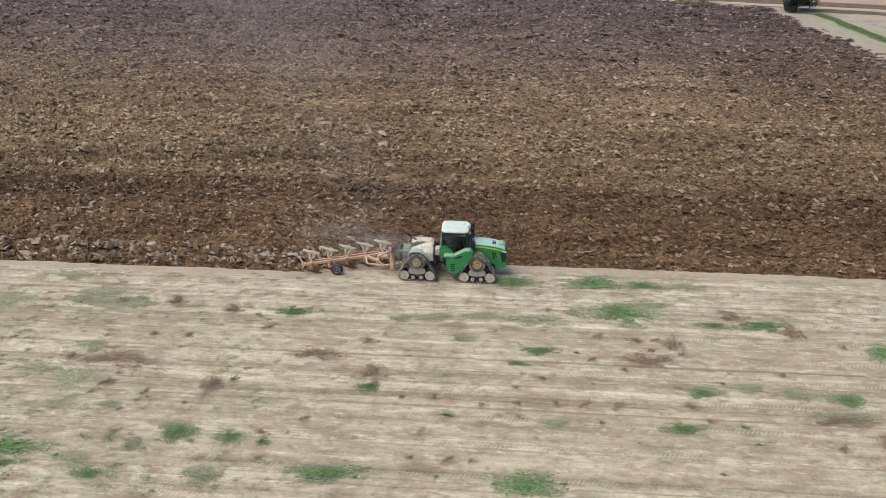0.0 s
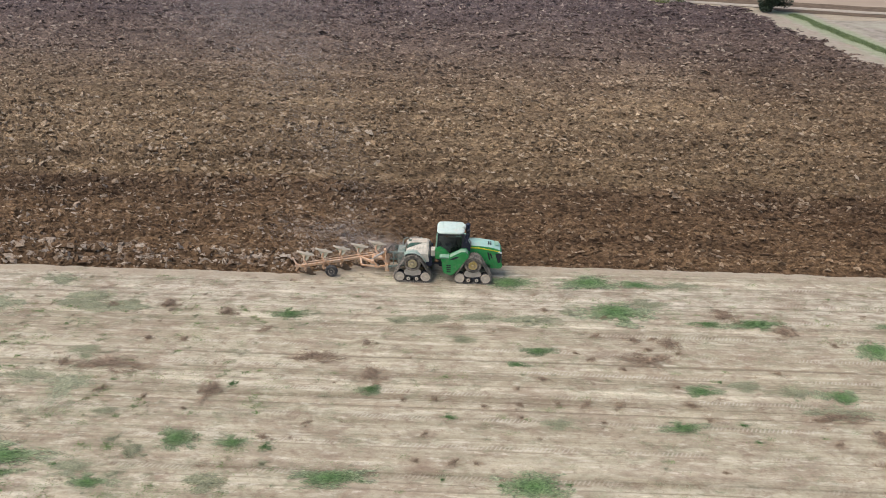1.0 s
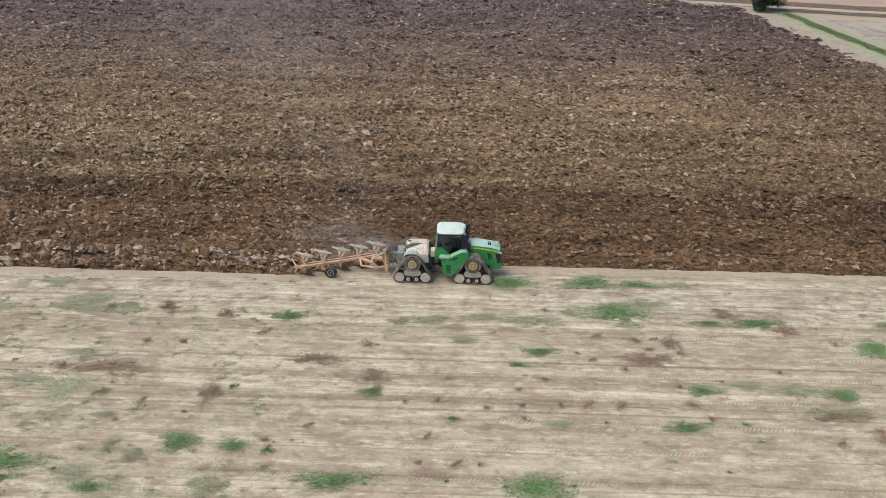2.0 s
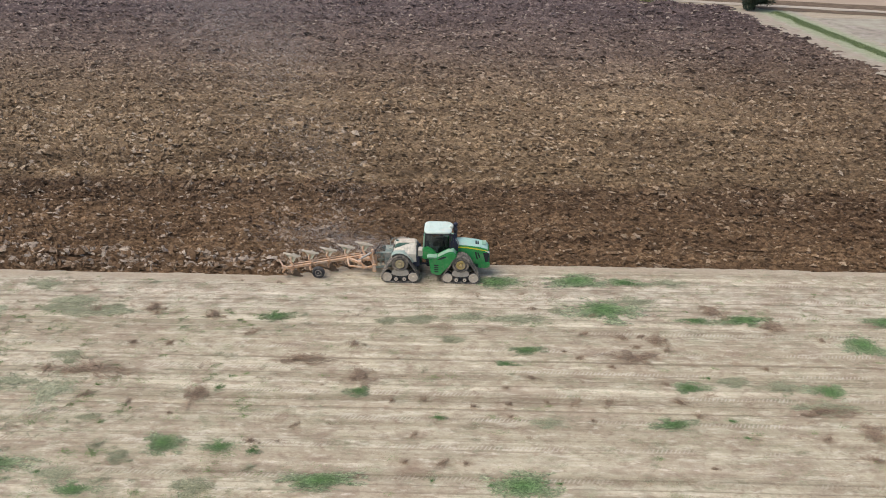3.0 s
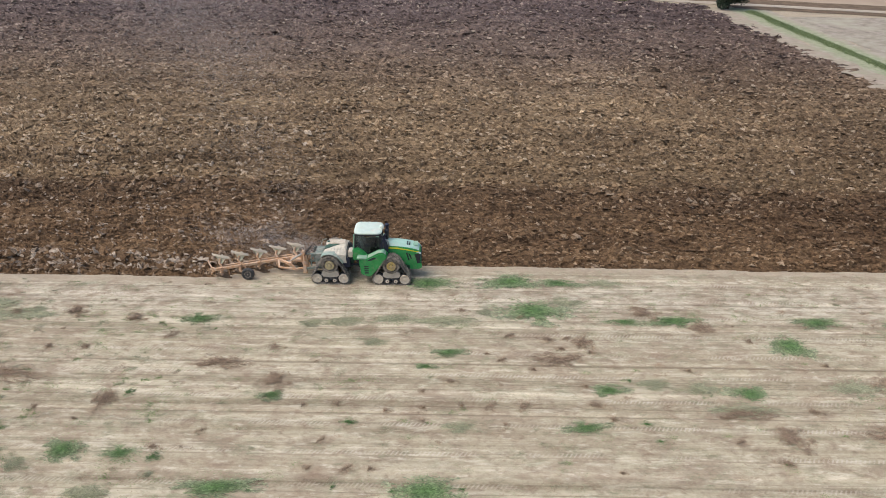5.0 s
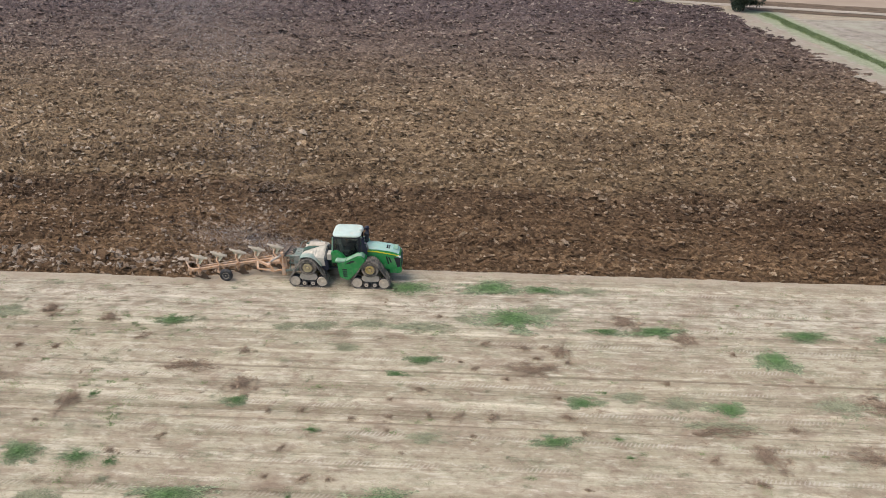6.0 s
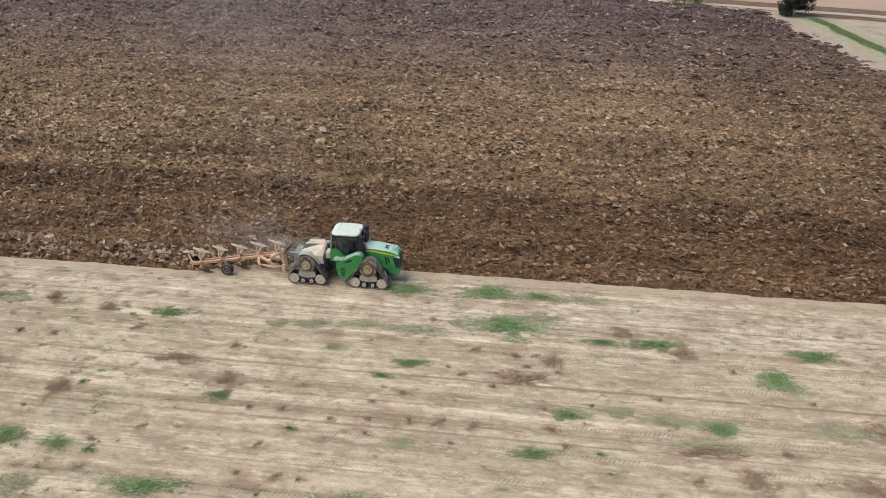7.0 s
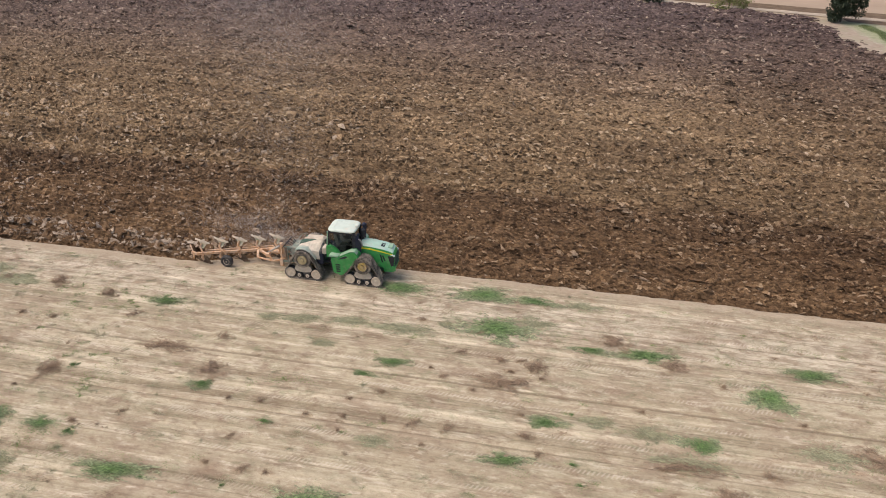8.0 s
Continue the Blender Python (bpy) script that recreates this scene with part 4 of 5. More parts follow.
# ---- four-track tractor ----
def hull(circles, n=40):
    """The taut loop round some circles (x, z, r), as points at even steps."""
    pts = sorted({(round(x + r * math.cos(2 * math.pi * i / 72), 5), round(z + r * math.sin(2 * math.pi * i / 72), 5)) for x, z, r in circles for i in range(72)})
    half = []
    for seq in (pts, pts[::-1]):
        h = []
        for p in seq:
            while len(h) > 1 and (h[-1][0] - h[-2][0]) * (p[1] - h[-2][1]) - (h[-1][1] - h[-2][1]) * (p[0] - h[-2][0]) <= 0:
                h.pop()
            h.append(p)
        half += h[:-1]
    loop = np.array(half + half[:1])
    d = np.r_[0, np.cumsum(np.hypot(*np.diff(loop, axis=0).T))]
    s = np.linspace(0, d[-1], n, endpoint=False)
    return np.stack([np.interp(s, d, loop[:, 0]), np.interp(s, d, loop[:, 1])], -1)


def track_unit(parent, x, y, side, far):
    """One triangular crawler unit; side is -1 on the camera's side; y is the middle of the belt."""
    w, out = 0.38, y + side * 0.38
    frame = bmesh.new()
    y0, y1 = (y - 0.1, y + 0.1)
    yo = out - side * 0.1
    prism([(x - 0.44, 0.56), (x - 0.56, 0.68), (x - 0.5, 0.9), (x - 0.3, 0.99), (x - 0.22, 0.9), (x + 0.22, 0.9), (x + 0.3, 0.99), (x + 0.5, 0.9), (x + 0.56, 0.68), (x + 0.44, 0.56), (x, 0.5)], min(yo, yo - side * 0.3), max(yo, yo - side * 0.3), frame)
    unit = part("track_unit", frame, FRAME_DUSTY, parent, "dust-caked undercarriage frame", bevel=0.03)
    # belt with lugs
    n = 96
    outer = hull([(x, 1.43, 0.62), (x - 0.88, 0.42, 0.37), (x + 0.88, 0.42, 0.37), (x, 0.28, 0.26)], n)
    step = np.roll(outer, -1, 0) - np.roll(outer, 1, 0)
    nor = np.stack([step[:, 1], -step[:, 0]], -1) / np.linalg.norm(step, axis=1, keepdims=True)
    bm = bmesh.new()
    rings = []
    for p, m in zip(outer, nor):
        q = p - m * 0.045
        rings.append([bm.verts.new(c) for c in ((p[0], y - w, p[1]), (p[0], y + w, p[1]), (q[0], y + w, q[1]), (q[0], y - w, q[1]))])
    for a, b in zip(rings, rings[1:] + rings[:1]):
        for i in range(4):
            bm.faces.new((a[i], a[(i + 1) % 4], b[(i + 1) % 4], b[i]))
    part("belt", bm, RUBBER, unit, "dusty black rubber belt")
    bm = bmesh.new()
    for i in range(0, n, 2):
        p, m, s = outer[i], nor[i], step[i] / np.linalg.norm(step[i])
        for lo, hi, shift in ((-w, -0.02, 0.05), (0.02, w, -0.05)):
            base = []
            for k in (-0.001, 0.05):
                t = 0.03 if k < 0 else 0.022
                c0, c1 = p + m * k - s * shift, p + m * k + s * shift
                a, b = (c0, c1) if lo < -0.1 else (c1, c0)
                base.append([(a[0] - s[0] * t, y + lo, a[1] - s[1] * t), (b[0] - s[0] * t, y + hi, b[1] - s[1] * t), (b[0] + s[0] * t, y + hi, b[1] + s[1] * t), (a[0] + s[0] * t, y + lo, a[1] + s[1] * t)])
            loft(base, bm)
    part("track_lug", bm, RUBBER, unit, "dusty rubber lugs")
    # drive wheel, idlers, rollers
    def disc(name, cx, cz, r, material, label, rim):
        o = out - side * 0.03
        st = [(o - side * 0.62, r * 0.96), (o - side * 0.02, r), (o, r * 0.93), (o, r * 0.78), (o - side * rim, r * 0.7), (o - side * rim, r * 0.32), (o + side * 0.02, r * 0.26), (o + side * 0.03, r * 0.1)]
        return part(name, wheel(cx, cz, st, 28), material, unit, label, smooth=True)
    dark = disc("drive_wheel", x, 1.43, 0.56, RUBBER, "dark drive sprocket with a yellow hub", 0.1)
    o = out + side * 0.012
    part("hub", wheel(x, 1.43, [(o - side * 0.12, 0.3), (o, 0.3), (o, 0.24), (o - side * 0.03, 0.22), (o - side * 0.03, 0.12), (o + side * 0.05, 0.1), (o + side * 0.05, 0.02)], 24), RIM_TAN if far else YELLOW_DUSTY, unit, "dusty yellow hub", smooth=True)
    for cx in (x - 0.88, x + 0.88):
        disc("idler_wheel", cx, 0.42, 0.335, WHEEL_DUSTY, "dust-caked idler wheel", 0.015)
        o = out - side * 0.11
        part("idler_tyre", wheel(cx, 0.42, [(o - side * 0.3, 0.31), (o - side * 0.3, 0.365), (o - side * 0.02, 0.368), (o, 0.35), (o, 0.31)], 28), TYRE_BLACK, unit, "dark rubber idler tyre", smooth=True)
    # carrier arms behind the wheels
    arm = bmesh.new()
    ya, yb = out - side * 0.2, out - side * 0.34
    for cx in (x - 0.88, x + 0.88):
        beam((x, (ya + yb) / 2, 0.72), (cx, (ya + yb) / 2, 0.42), 0.12, 0.16, arm)
    beam((x - 0.34, (ya + yb) / 2, 0.3), (x + 0.34, (ya + yb) / 2, 0.3), 0.12, 0.12, arm)
    part("carrier_arm", arm, SLATE, unit, "dusty dark carrier arms", bevel=0.01)
    for cx in (x - 0.28, x + 0.28):
        r = disc("road_roller", cx, 0.275, 0.215, TYRE_BLACK, "dark roller with a pale hub", 0.03)
        part("hub", wheel(cx, 0.275, [(out - side * 0.08, 0.13), (out - side * 0.005, 0.12), (out - side * 0.005, 0.03)], 16), WHEEL_DUSTY, unit, "pale dusty hub")
    return unit


def tractor():
    t = root("tractor", (0.0, 0.0, 0.0), "green articulated four-track farm tractor with a white cab roof", "tractor")
    for x in (0.05, -4.02):
        for side in (-1, 1):
            track_unit(t, x, -1.1 if side < 0 else 0.98, side, x < -1)
    # chassis and joint
    bm = box(-1.6, 1.9, -0.42, 0.42, 0.75, 1.25)
    box(-5.1, -2.6, -0.42, 0.42, 0.8, 1.35, bm)
    box(-0.2, 0.3, -1.4, 1.4, 1.2, 1.6, bm)
    box(-4.25, -3.8, -1.4, 1.4, 1.2, 1.6, bm)
    part("chassis", bm, GREEN_DARK, t, "dusty dark green chassis", bevel=0.03)
    bm = rod((-2.1, 0, 0.6), (-2.1, 0, 1.7), 0.22, seg=16)
    for y in (-0.5, 0.5):
        rod((-2.9, y, 1.0), (-1.4, y, 1.0), 0.07, bm=bm)
    part("articulation_joint", bm, BLACK, t, "black joint with steering rams")
    # hood: cross-sections from cab to nose
    rings = []
    for x, half, top, low in ((-0.35, 0.6, 2.62, 1.35), (0.4, 0.6, 2.6, 1.3), (1.2, 0.585, 2.5, 1.05), (1.66, 0.57, 2.38, 0.9), (1.87, 0.54, 2.26, 0.92), (1.95, 0.48, 2.12, 0.95)):
        rings.append([(x, -half, low), (x, -half * 1.02, top - 0.32), (x, -half * 0.93, top - 0.14), (x, -half * 0.62, top - 0.03), (x, 0, top), (x, half * 0.62, top - 0.03), (x, half * 0.93, top - 0.14), (x, half * 1.02, top - 0.32), (x, half, low)])
    hood = part("hood", loft(rings), GREEN, t, "green engine hood with a yellow stripe", smooth=True)
    # skin over the hood, its pale colour stands for reflected sky
    rings = []
    for x, half, top, low in ((-0.33, 0.6, 2.62, 1.35), (0.4, 0.6, 2.6, 1.3), (1.2, 0.585, 2.5, 1.05), (1.66, 0.57, 2.38, 0.85), (1.86, 0.54, 2.27, 0.85)):
        rings.append([(x, -half * 0.94, top - 0.115), (x, -half * 0.62, top - 0.012), (x, 0, top + 0.018), (x, half * 0.62, top - 0.012), (x, half * 0.94, top - 0.115), (x, half * 0.9, top - 0.15), (x, 0, top - 0.03), (x, -half * 0.9, top - 0.15)])
    part("hood_top", loft(rings), GREEN_SKYLIT, hood, "hood top coloured pale for the sky it reflects", smooth=True)
    for s in (-1, 1):
        bm = bmesh.new()
        loft([[(x, s * (h * 1.02 + 0.012), z - d), (x, s * (h * 1.02 + 0.012), z), (x, s * (h * 1.0 - 0.03), z), (x, s * (h * 1.0 - 0.03), z - d)] for x, h, z, d in ((-0.33, 0.6, 2.4, 0.075), (0.4, 0.6, 2.37, 0.07), (1.2, 0.585, 2.24, 0.06), (1.85, 0.562, 2.08, 0.035))], bm)
        part("stripe", bm, YELLOW, hood, "yellow stripe")
        bm = bmesh.new()
        for k in range(2):
            x0 = 0.98 + 0.16 * k
            prism([(x0, 2.03 - 0.06 * k), (x0 + 0.11, 2.01 - 0.06 * k), (x0 + 0.24, 1.45 + 0.12 * k), (x0 + 0.15, 1.45 + 0.12 * k)], s * 0.575, s * 0.612, bm)
        part("side_vent", bm, BLACK, hood, "black side vents")
        part("headlight", prism([(1.62, 2.03), (1.8, 2.0), (1.96, 1.9), (1.96, 1.98), (1.82, 2.1)], s * 0.43, s * 0.585), LAMP, hood, "clear headlight", bevel=0.012)
    part("grille", loft([[(1.56, -0.598, 1.93), (1.93, -0.555, 1.91), (1.88, -0.56, 1.2), (1.76, -0.585, 1.2)], [(1.56, 0.598, 1.93), (2.0, 0.53, 1.91), (1.96, 0.53, 1.2), (1.76, 0.585, 1.2)]]), BLACK, hood, "black front grille", bevel=0.02)
    bm = bmesh.new()
    for k in range(5):
        box(1.9, 2.01, -0.5, 0.5, 1.22 + 0.14 * k, 1.26 + 0.14 * k, bm)
    part("grille_bar", bm, GREEN_DARK, hood)
    part("nose_bumper", prism([(1.3, 0.84), (1.85, 0.84), (1.99, 0.95), (1.99, 1.16), (1.85, 1.18), (1.3, 1.05)], -0.6, 0.6), GREEN, t, "green nose weight bracket", bevel=0.05)
    bm = bmesh.new()
    for k, (dx, l) in enumerate(((0, 0.1), (0.13, 0.1))):
        for r in range(3):
            box(1.02 + dx, 1.02 + dx + l, -0.36 + 0.15 * r, -0.27 + 0.15 * r, 2.5 - dx * 0.2, 2.552 - dx * 0.2, bm)
    part("model_badge", bm, BLACK, hood, "black model lettering bars")["kind"] = "stuff"
    bm = box(1.45, 1.75, -0.3, 0.3, 2.42, 2.445)
    part("hood_screen", bm, GREEN_SOFT, hood, "green mesh screen on the hood top")
    # cab
    cab = part("cab_floor", prism([(-2.4, 1.55), (-2.4, 2.1), (-2.0, 2.0), (-1.6, 1.75), (-0.7, 1.75), (-0.6, 1.35), (-2.2, 1.35)], -0.82, 0.82), BLACK, t, "black cab floor and lower frame", bevel=0.03)
    for s in (-1, 1):
        arch = [(-2.5, 1.6), (-2.5, 2.3), (-2.4, 2.46), (-2.12, 2.42), (-1.85, 2.24), (-1.62, 1.98), (-1.5, 1.62)]
        part("rear_quarter_panel", prism(arch, s * 0.8, s * 0.98), GREEN, cab, "curved green panel", bevel=0.04)
        part("inner_trim", prism([(x, z + (0.02 if s < 0 else 0.16)) for x, z in arch], s * 0.74, s * 0.79), SEAT, cab, "dark inner trim", bevel=0.01)
        part("rear_pillar", beam((-2.46, s * 0.82, 2.35), (-2.38, s * 0.8, 3.42), 0.1, 0.1), GREEN_SOFT, cab, "pale green rear pillar", bevel=0.02)
    bm = bmesh.new()
    for s in (-1, 1):
        beam((-2.4, s * 0.82, 2.0), (-2.3, s * 0.8, 3.4), 0.09, 0.09, bm)
        beam((-0.72, s * 0.78, 1.7), (-0.68, s * 0.72, 3.4), 0.1, 0.12, bm)
        beam((-2.35, s * 0.81, 3.37), (-0.66, s * 0.75, 3.37), 0.09, 0.09, bm)
    beam((-2.35, -0.8, 3.37), (-2.35, 0.8, 3.37), 0.09, 0.09, bm)
    beam((-0.68, -0.73, 3.37), (-0.68, 0.73, 3.37), 0.09, 0.09, bm)
    part("pillars", bm, BLACK, cab, "black cab pillars")
    for s in (-1, 1):
        pane = part("side_window", loft([[(-2.33, s * 0.815, 2.1), (-0.74, s * 0.775, 1.8), (-0.7, s * 0.735, 3.36), (-2.28, s * 0.805, 3.36)], [(-2.33, s * 0.805, 2.1), (-0.74, s * 0.765, 1.8), (-0.7, s * 0.725, 3.36), (-2.28, s * 0.795, 3.36)]]), GLASS, cab, "tinted side window")
        pane.visible_shadow = False
    for x, z, nm in ((-2.38, 2.1, "rear_window"), (-0.7, 1.8, "windscreen")):
        pane = part(nm, loft([[(x, -0.74, z), (x, 0.74, z), (x, 0.72, 3.36), (x, -0.72, 3.36)], [(x + 0.01, -0.74, z), (x + 0.01, 0.74, z), (x + 0.01, 0.72, 3.36), (x + 0.01, -0.72, 3.36)]]), GLASS, cab, "tinted glass pane")
        pane.visible_shadow = False
    bm = box(-1.95, -1.4, -0.28, 0.28, 2.05, 2.2)
    prism([(-2.0, 2.1), (-2.16, 2.95), (-2.04, 3.0), (-1.85, 2.15)], -0.26, 0.26, bm)
    box(-1.85, -1.5, -0.2, 0.2, 1.7, 2.06, bm)
    part("seat", bm, SEAT, cab, "empty dark driver seat", bevel=0.04)
    bm = rod((-0.95, 0, 1.75), (-1.12, 0, 2.42), 0.05)
    ring = [(-1.12 + 0.07 * math.sin(a), 0.2 * math.cos(a), 2.42 + 0.17 * math.sin(a)) for a in [2 * math.pi * i / 16 for i in range(17)]]
    path_tube(ring, 0.016, 6, bm)
    console = box(-1.75, -0.85, 0.52, 0.74, 1.75, 2.5)
    box(-1.7, -1.15, 0.36, 0.52, 1.9, 2.36, console)
    part("armrest_console", console, SEAT, cab, "dark armrest console", bevel=0.04)
    part("steering_column", bm, BLACK, cab, "black steering wheel and column")
    # roof: rounded slab
    def ring_at(z, grow, crown=0.0):
        pts = []
        for i in range(36):
            a = 2 * math.pi * i / 36
            c, s = math.cos(a), math.sin(a)
            rx, ry, e = 0.93 + grow, 0.86 + grow, 0.36
            pts.append((-1.5 + rx * math.copysign(abs(c) ** e, c), ry * math.copysign(abs(s) ** e, s), z))
        return pts
    part("roof", loft([ring_at(3.42, -0.16), ring_at(3.44, -0.02), ring_at(3.5, 0.0), ring_at(3.555, -0.03), ring_at(3.59, -0.1), ring_at(3.61, -0.3), ring_at(3.62, -0.6)]), ROOF_WHITE, t, "white rounded cab roof", smooth=True)
    part("roof_trim", loft([ring_at(3.33, -0.2), ring_at(3.35, -0.13), ring_at(3.43, -0.09), ring_at(3.44, -0.2)]), GREEN, t, "green trim under the roof", smooth=True)
    for k in range(6):
        x = -2.05 + 0.22 * k
        part("roof_rib", loft([[(x - 0.045, y, 3.58), (x - 0.02, y, z), (x + 0.02, y, z), (x + 0.045, y, 3.58)] for y, z in ((-0.66, 3.6), (-0.5, 3.63), (0.5, 3.63), (0.66, 3.6))]), ROOF_WHITE, t)
    part("beacon_dome", wheel(-0.62, 3.62, [(-0.2, 0.06), (-0.15, 0.13), (0.15, 0.13), (0.2, 0.06)], 16), ROOF_WHITE, t, "pale receiver dome", smooth=True)
    for s in (-1, 1):
        for x in (-2.42, -0.56):
            part("work_lamp", box(x - 0.07, x + 0.07, s * 0.72 - 0.12, s * 0.72 + 0.12, 3.3, 3.36), BLACK, t, "black work lamp", bevel=0.02)
        bm = path_tube([(-0.62, s * 0.76, 3.3), (-0.45, s * 1.2, 3.25), (-0.45, s * 1.22, 3.1)], 0.02)
        box(-0.49, -0.43, s * 1.32 - 0.14, s * 1.32 + 0.14, 2.75, 3.15, bm)
        part("mirror", bm, BLACK, t, "black wing mirror on an arm", bevel=0.015)
    # exhaust and air intake ahead of the cab
    casing = part("exhaust_cover", prism([(-0.66, 1.7), (-0.64, 2.8), (-0.52, 2.98), (-0.3, 2.9), (-0.2, 2.6), (-0.22, 1.9)], -0.86, -0.6), NAVY, t, "dark blue-black exhaust casing", bevel=0.05)
    for k in range(3):
        part("casing_rib", box(-0.6, -0.28, -0.885, -0.85, 2.05 + 0.24 * k, 2.1 + 0.24 * k), BLACK, casing, bevel=0.01)
    bm = wheel(0, 0, [(2.75, 0.13), (2.8, 0.14), (3.12, 0.14), (3.16, 0.11), (3.2, 0.11), (3.22, 0.085)], 18)
    bmesh.ops.transform(bm, matrix=Matrix(((1, 0, 0, -0.46), (0, 0, 1, -0.66), (0, 1, 0, 0), (0, 0, 0, 1))), verts=bm.verts)
    rod((-0.46, -0.66, 3.2), (-0.36, -0.66, 3.4), 0.075, 0.07, 12, bm)
    part("exhaust_pipe", bm, NAVY, t, "short dark exhaust stack", smooth=True)
    for y, top, r, nm, label in ((0.56, 3.5, 0.12, "air_intake", "dark air intake stack"), (0.2, 3.24, 0.13, "pre_cleaner", "black air pre-cleaner")):
        steps = [(2.5, r * 0.8), (2.8, r * 0.8), (2.82, r), (top - 0.2, r), (top - 0.18, r * 0.82), (top - 0.1, r * 0.82), (top - 0.08, r * 1.2), (top + 0.04, r * 1.2), (top + 0.1, r * 0.7)]
        bm = wheel(0, 0, steps, 18)
        bmesh.ops.transform(bm, matrix=Matrix(((1, 0, 0, -0.34), (0, 0, 1, y), (0, 1, 0, 0), (0, 0, 0, 1))), verts=bm.verts)
        part(nm, bm, NAVY if y > 0.4 else BLACK, t, label, smooth=True)
    part("pipe", path_tube([(-0.14, -0.7, 2.5), (-0.14, -0.74, 2.8), (-0.24, -0.74, 3.0), (-0.4, -0.7, 3.05)], 0.045), CHROME, t, "grey bent pipe", smooth=True)
    # fuel tank with steps ahead of the door
    for s in (-1, 1):
        prof = [(-2.06, 1.84), (-2.06, 1.6), (-1.94, 0.74), (-1.45, 0.56), (-1.32, 0.6), (-0.24, 1.82), (-0.25, 2.14), (-0.46, 2.38), (-0.74, 2.36), (-1.48, 1.95)]
        tank = part("fuel_tank", prism(prof, s * 0.88, s * 1.42), GREEN, t, "green fuel tank with a step recess", bevel=0.06)
        # dusty top facet, its lighter green also stands in for light from above
        part("tank_top", loft([[(-1.5, y, 1.96), (-0.76, y, 2.375), (-0.47, y, 2.395), (-0.31, y, 2.23), (-0.31, y, 2.26), (-0.46, y, 2.425), (-0.77, y, 2.405), (-1.5, y, 1.99)] for y in (s * 0.9, s * 1.36)]), GREEN_SOFT, tank, "dusty green tank top, coloured lighter as if lit from above")
        bm = bmesh.new()
        for k in range(4):
            prism([(-1.76 + 0.015 * k, 1.43 - 0.16 * k), (-1.45, 1.43 - 0.16 * k), (-1.43, 1.34 - 0.16 * k), (-1.74 + 0.015 * k, 1.33 - 0.16 * k)], s * 1.38, s * 1.432, bm)
        part("step_slot", bm, BLACK, tank, "black step openings")
        part("recess", prism([(-1.56, 1.78), (-1.42, 1.9), (-1.12, 2.06), (-0.92, 2.06), (-0.96, 1.98), (-1.24, 1.84)], s * 1.38, s * 1.432), BLACK, tank, "black oval recess")
        part("step_ledge", prism([(-2.22, 1.94), (-2.1, 2.02), (-1.56, 1.98), (-1.56, 1.9), (-2.14, 1.88)], s * 0.9, s * 1.4), GREEN_SOFT, t, "dusty green step ledge", bevel=0.02)
    bm = path_tube([(-0.62, -0.92, 1.9), (-0.66, -0.97, 2.5), (-0.7, -0.9, 3.2)], 0.022)
    part("handrail", bm, BLACK, t, "black handrail")
    # rear deck: a low rounded shoulder with pleated sides
    def shoulder(y):
        a = abs(y)
        return 2.34 - 0.04 * a - 0.3 * max(0.0, a - 0.1) ** 1.4
    rings = []
    for y in (-1.08, -0.98, -0.82, -0.64, -0.46, -0.3, -0.12, 0.12, 0.3, 0.46, 0.64, 0.82, 0.98, 1.08):
        z = shoulder(y)
        back = -4.6 + 0.24 * (1 - abs(y) / 1.08)
        rings.append([(back, y, 1.5), (back, y, z - 0.16), (back + 0.14, y, z - 0.02), (-3.08, y, z + 0.02), (-2.98, y, z - 0.06), (-2.92, y, 1.42)])
    rear = part("rear_deck", loft(rings), PALE_DUST, t, "rear deck caked in pale dust", smooth=True)
    part("deck_lid", loft([[(-4.24, -0.06, z), (-3.12, -0.1, z + 0.02), (-3.1, 0.55, z), (-4.16, 0.55, z - 0.02)] for z in (2.28, 2.36)]), DECK_TAN, rear, "tan dusty lid", bevel=0.03)
    for s in (-1, 1):
        for k in range(6):
            x0 = -4.28 + 0.215 * k
            ridge = []
            for m in range(7):
                y = (0.62 - 0.075 * k) + (0.42 + 0.075 * k) * m / 6
                z, h = shoulder(y), 0.045 * math.sin(math.pi * (0.15 + 0.7 * m / 6))
                x = x0 - 0.02 * m
                ridge.append([(x, s * y, z - 0.03), (x + 0.05, s * y, z + h), (x + 0.1, s * y, z + h), (x + 0.19, s * y, z - 0.03)])
            part("rib", loft(ridge), PALE_DUST, rear)
        leaf = []
        for x, a, b in ((-4.42, 0.62, 0.48), (-4.34, 0.57, 0.28), (-4.16, 0.49, 0.17), (-3.92, 0.37, 0.13), (-3.68, 0.25, 0.12), (-3.46, 0.16, 0.12)):
            c = (a + b) / 2
            leaf.append([(x, s * a, shoulder(a) + 0.03), (x, s * c, shoulder(c) + 0.035), (x, s * b, shoulder(b) + 0.03), (x, s * b, shoulder(b) - 0.05), (x, s * a, shoulder(a) - 0.05)])
        part("side_opening", loft(leaf), GREEN_DARK, rear, "dark green opening")
        part("rear_side_panel", prism([(-3.4, 1.72), (-2.98, 1.86), (-2.74, 1.7), (-2.72, 1.1), (-2.95, 1.05), (-3.25, 1.35)], s * 0.8, s * 1.06), NAVY, t, "dark dusty side panel", bevel=0.03)
        part("end_panel", loft([[(-2.98, s * y, 1.3), (-3.0, s * y, shoulder(y) - 0.05), (-2.9, s * y, shoulder(y) - 0.12), (-2.72, s * y, 1.3)] for y in (0.2, 0.5, 0.8, 1.0)]), SLATE, t, "dusty dark grey end panel")
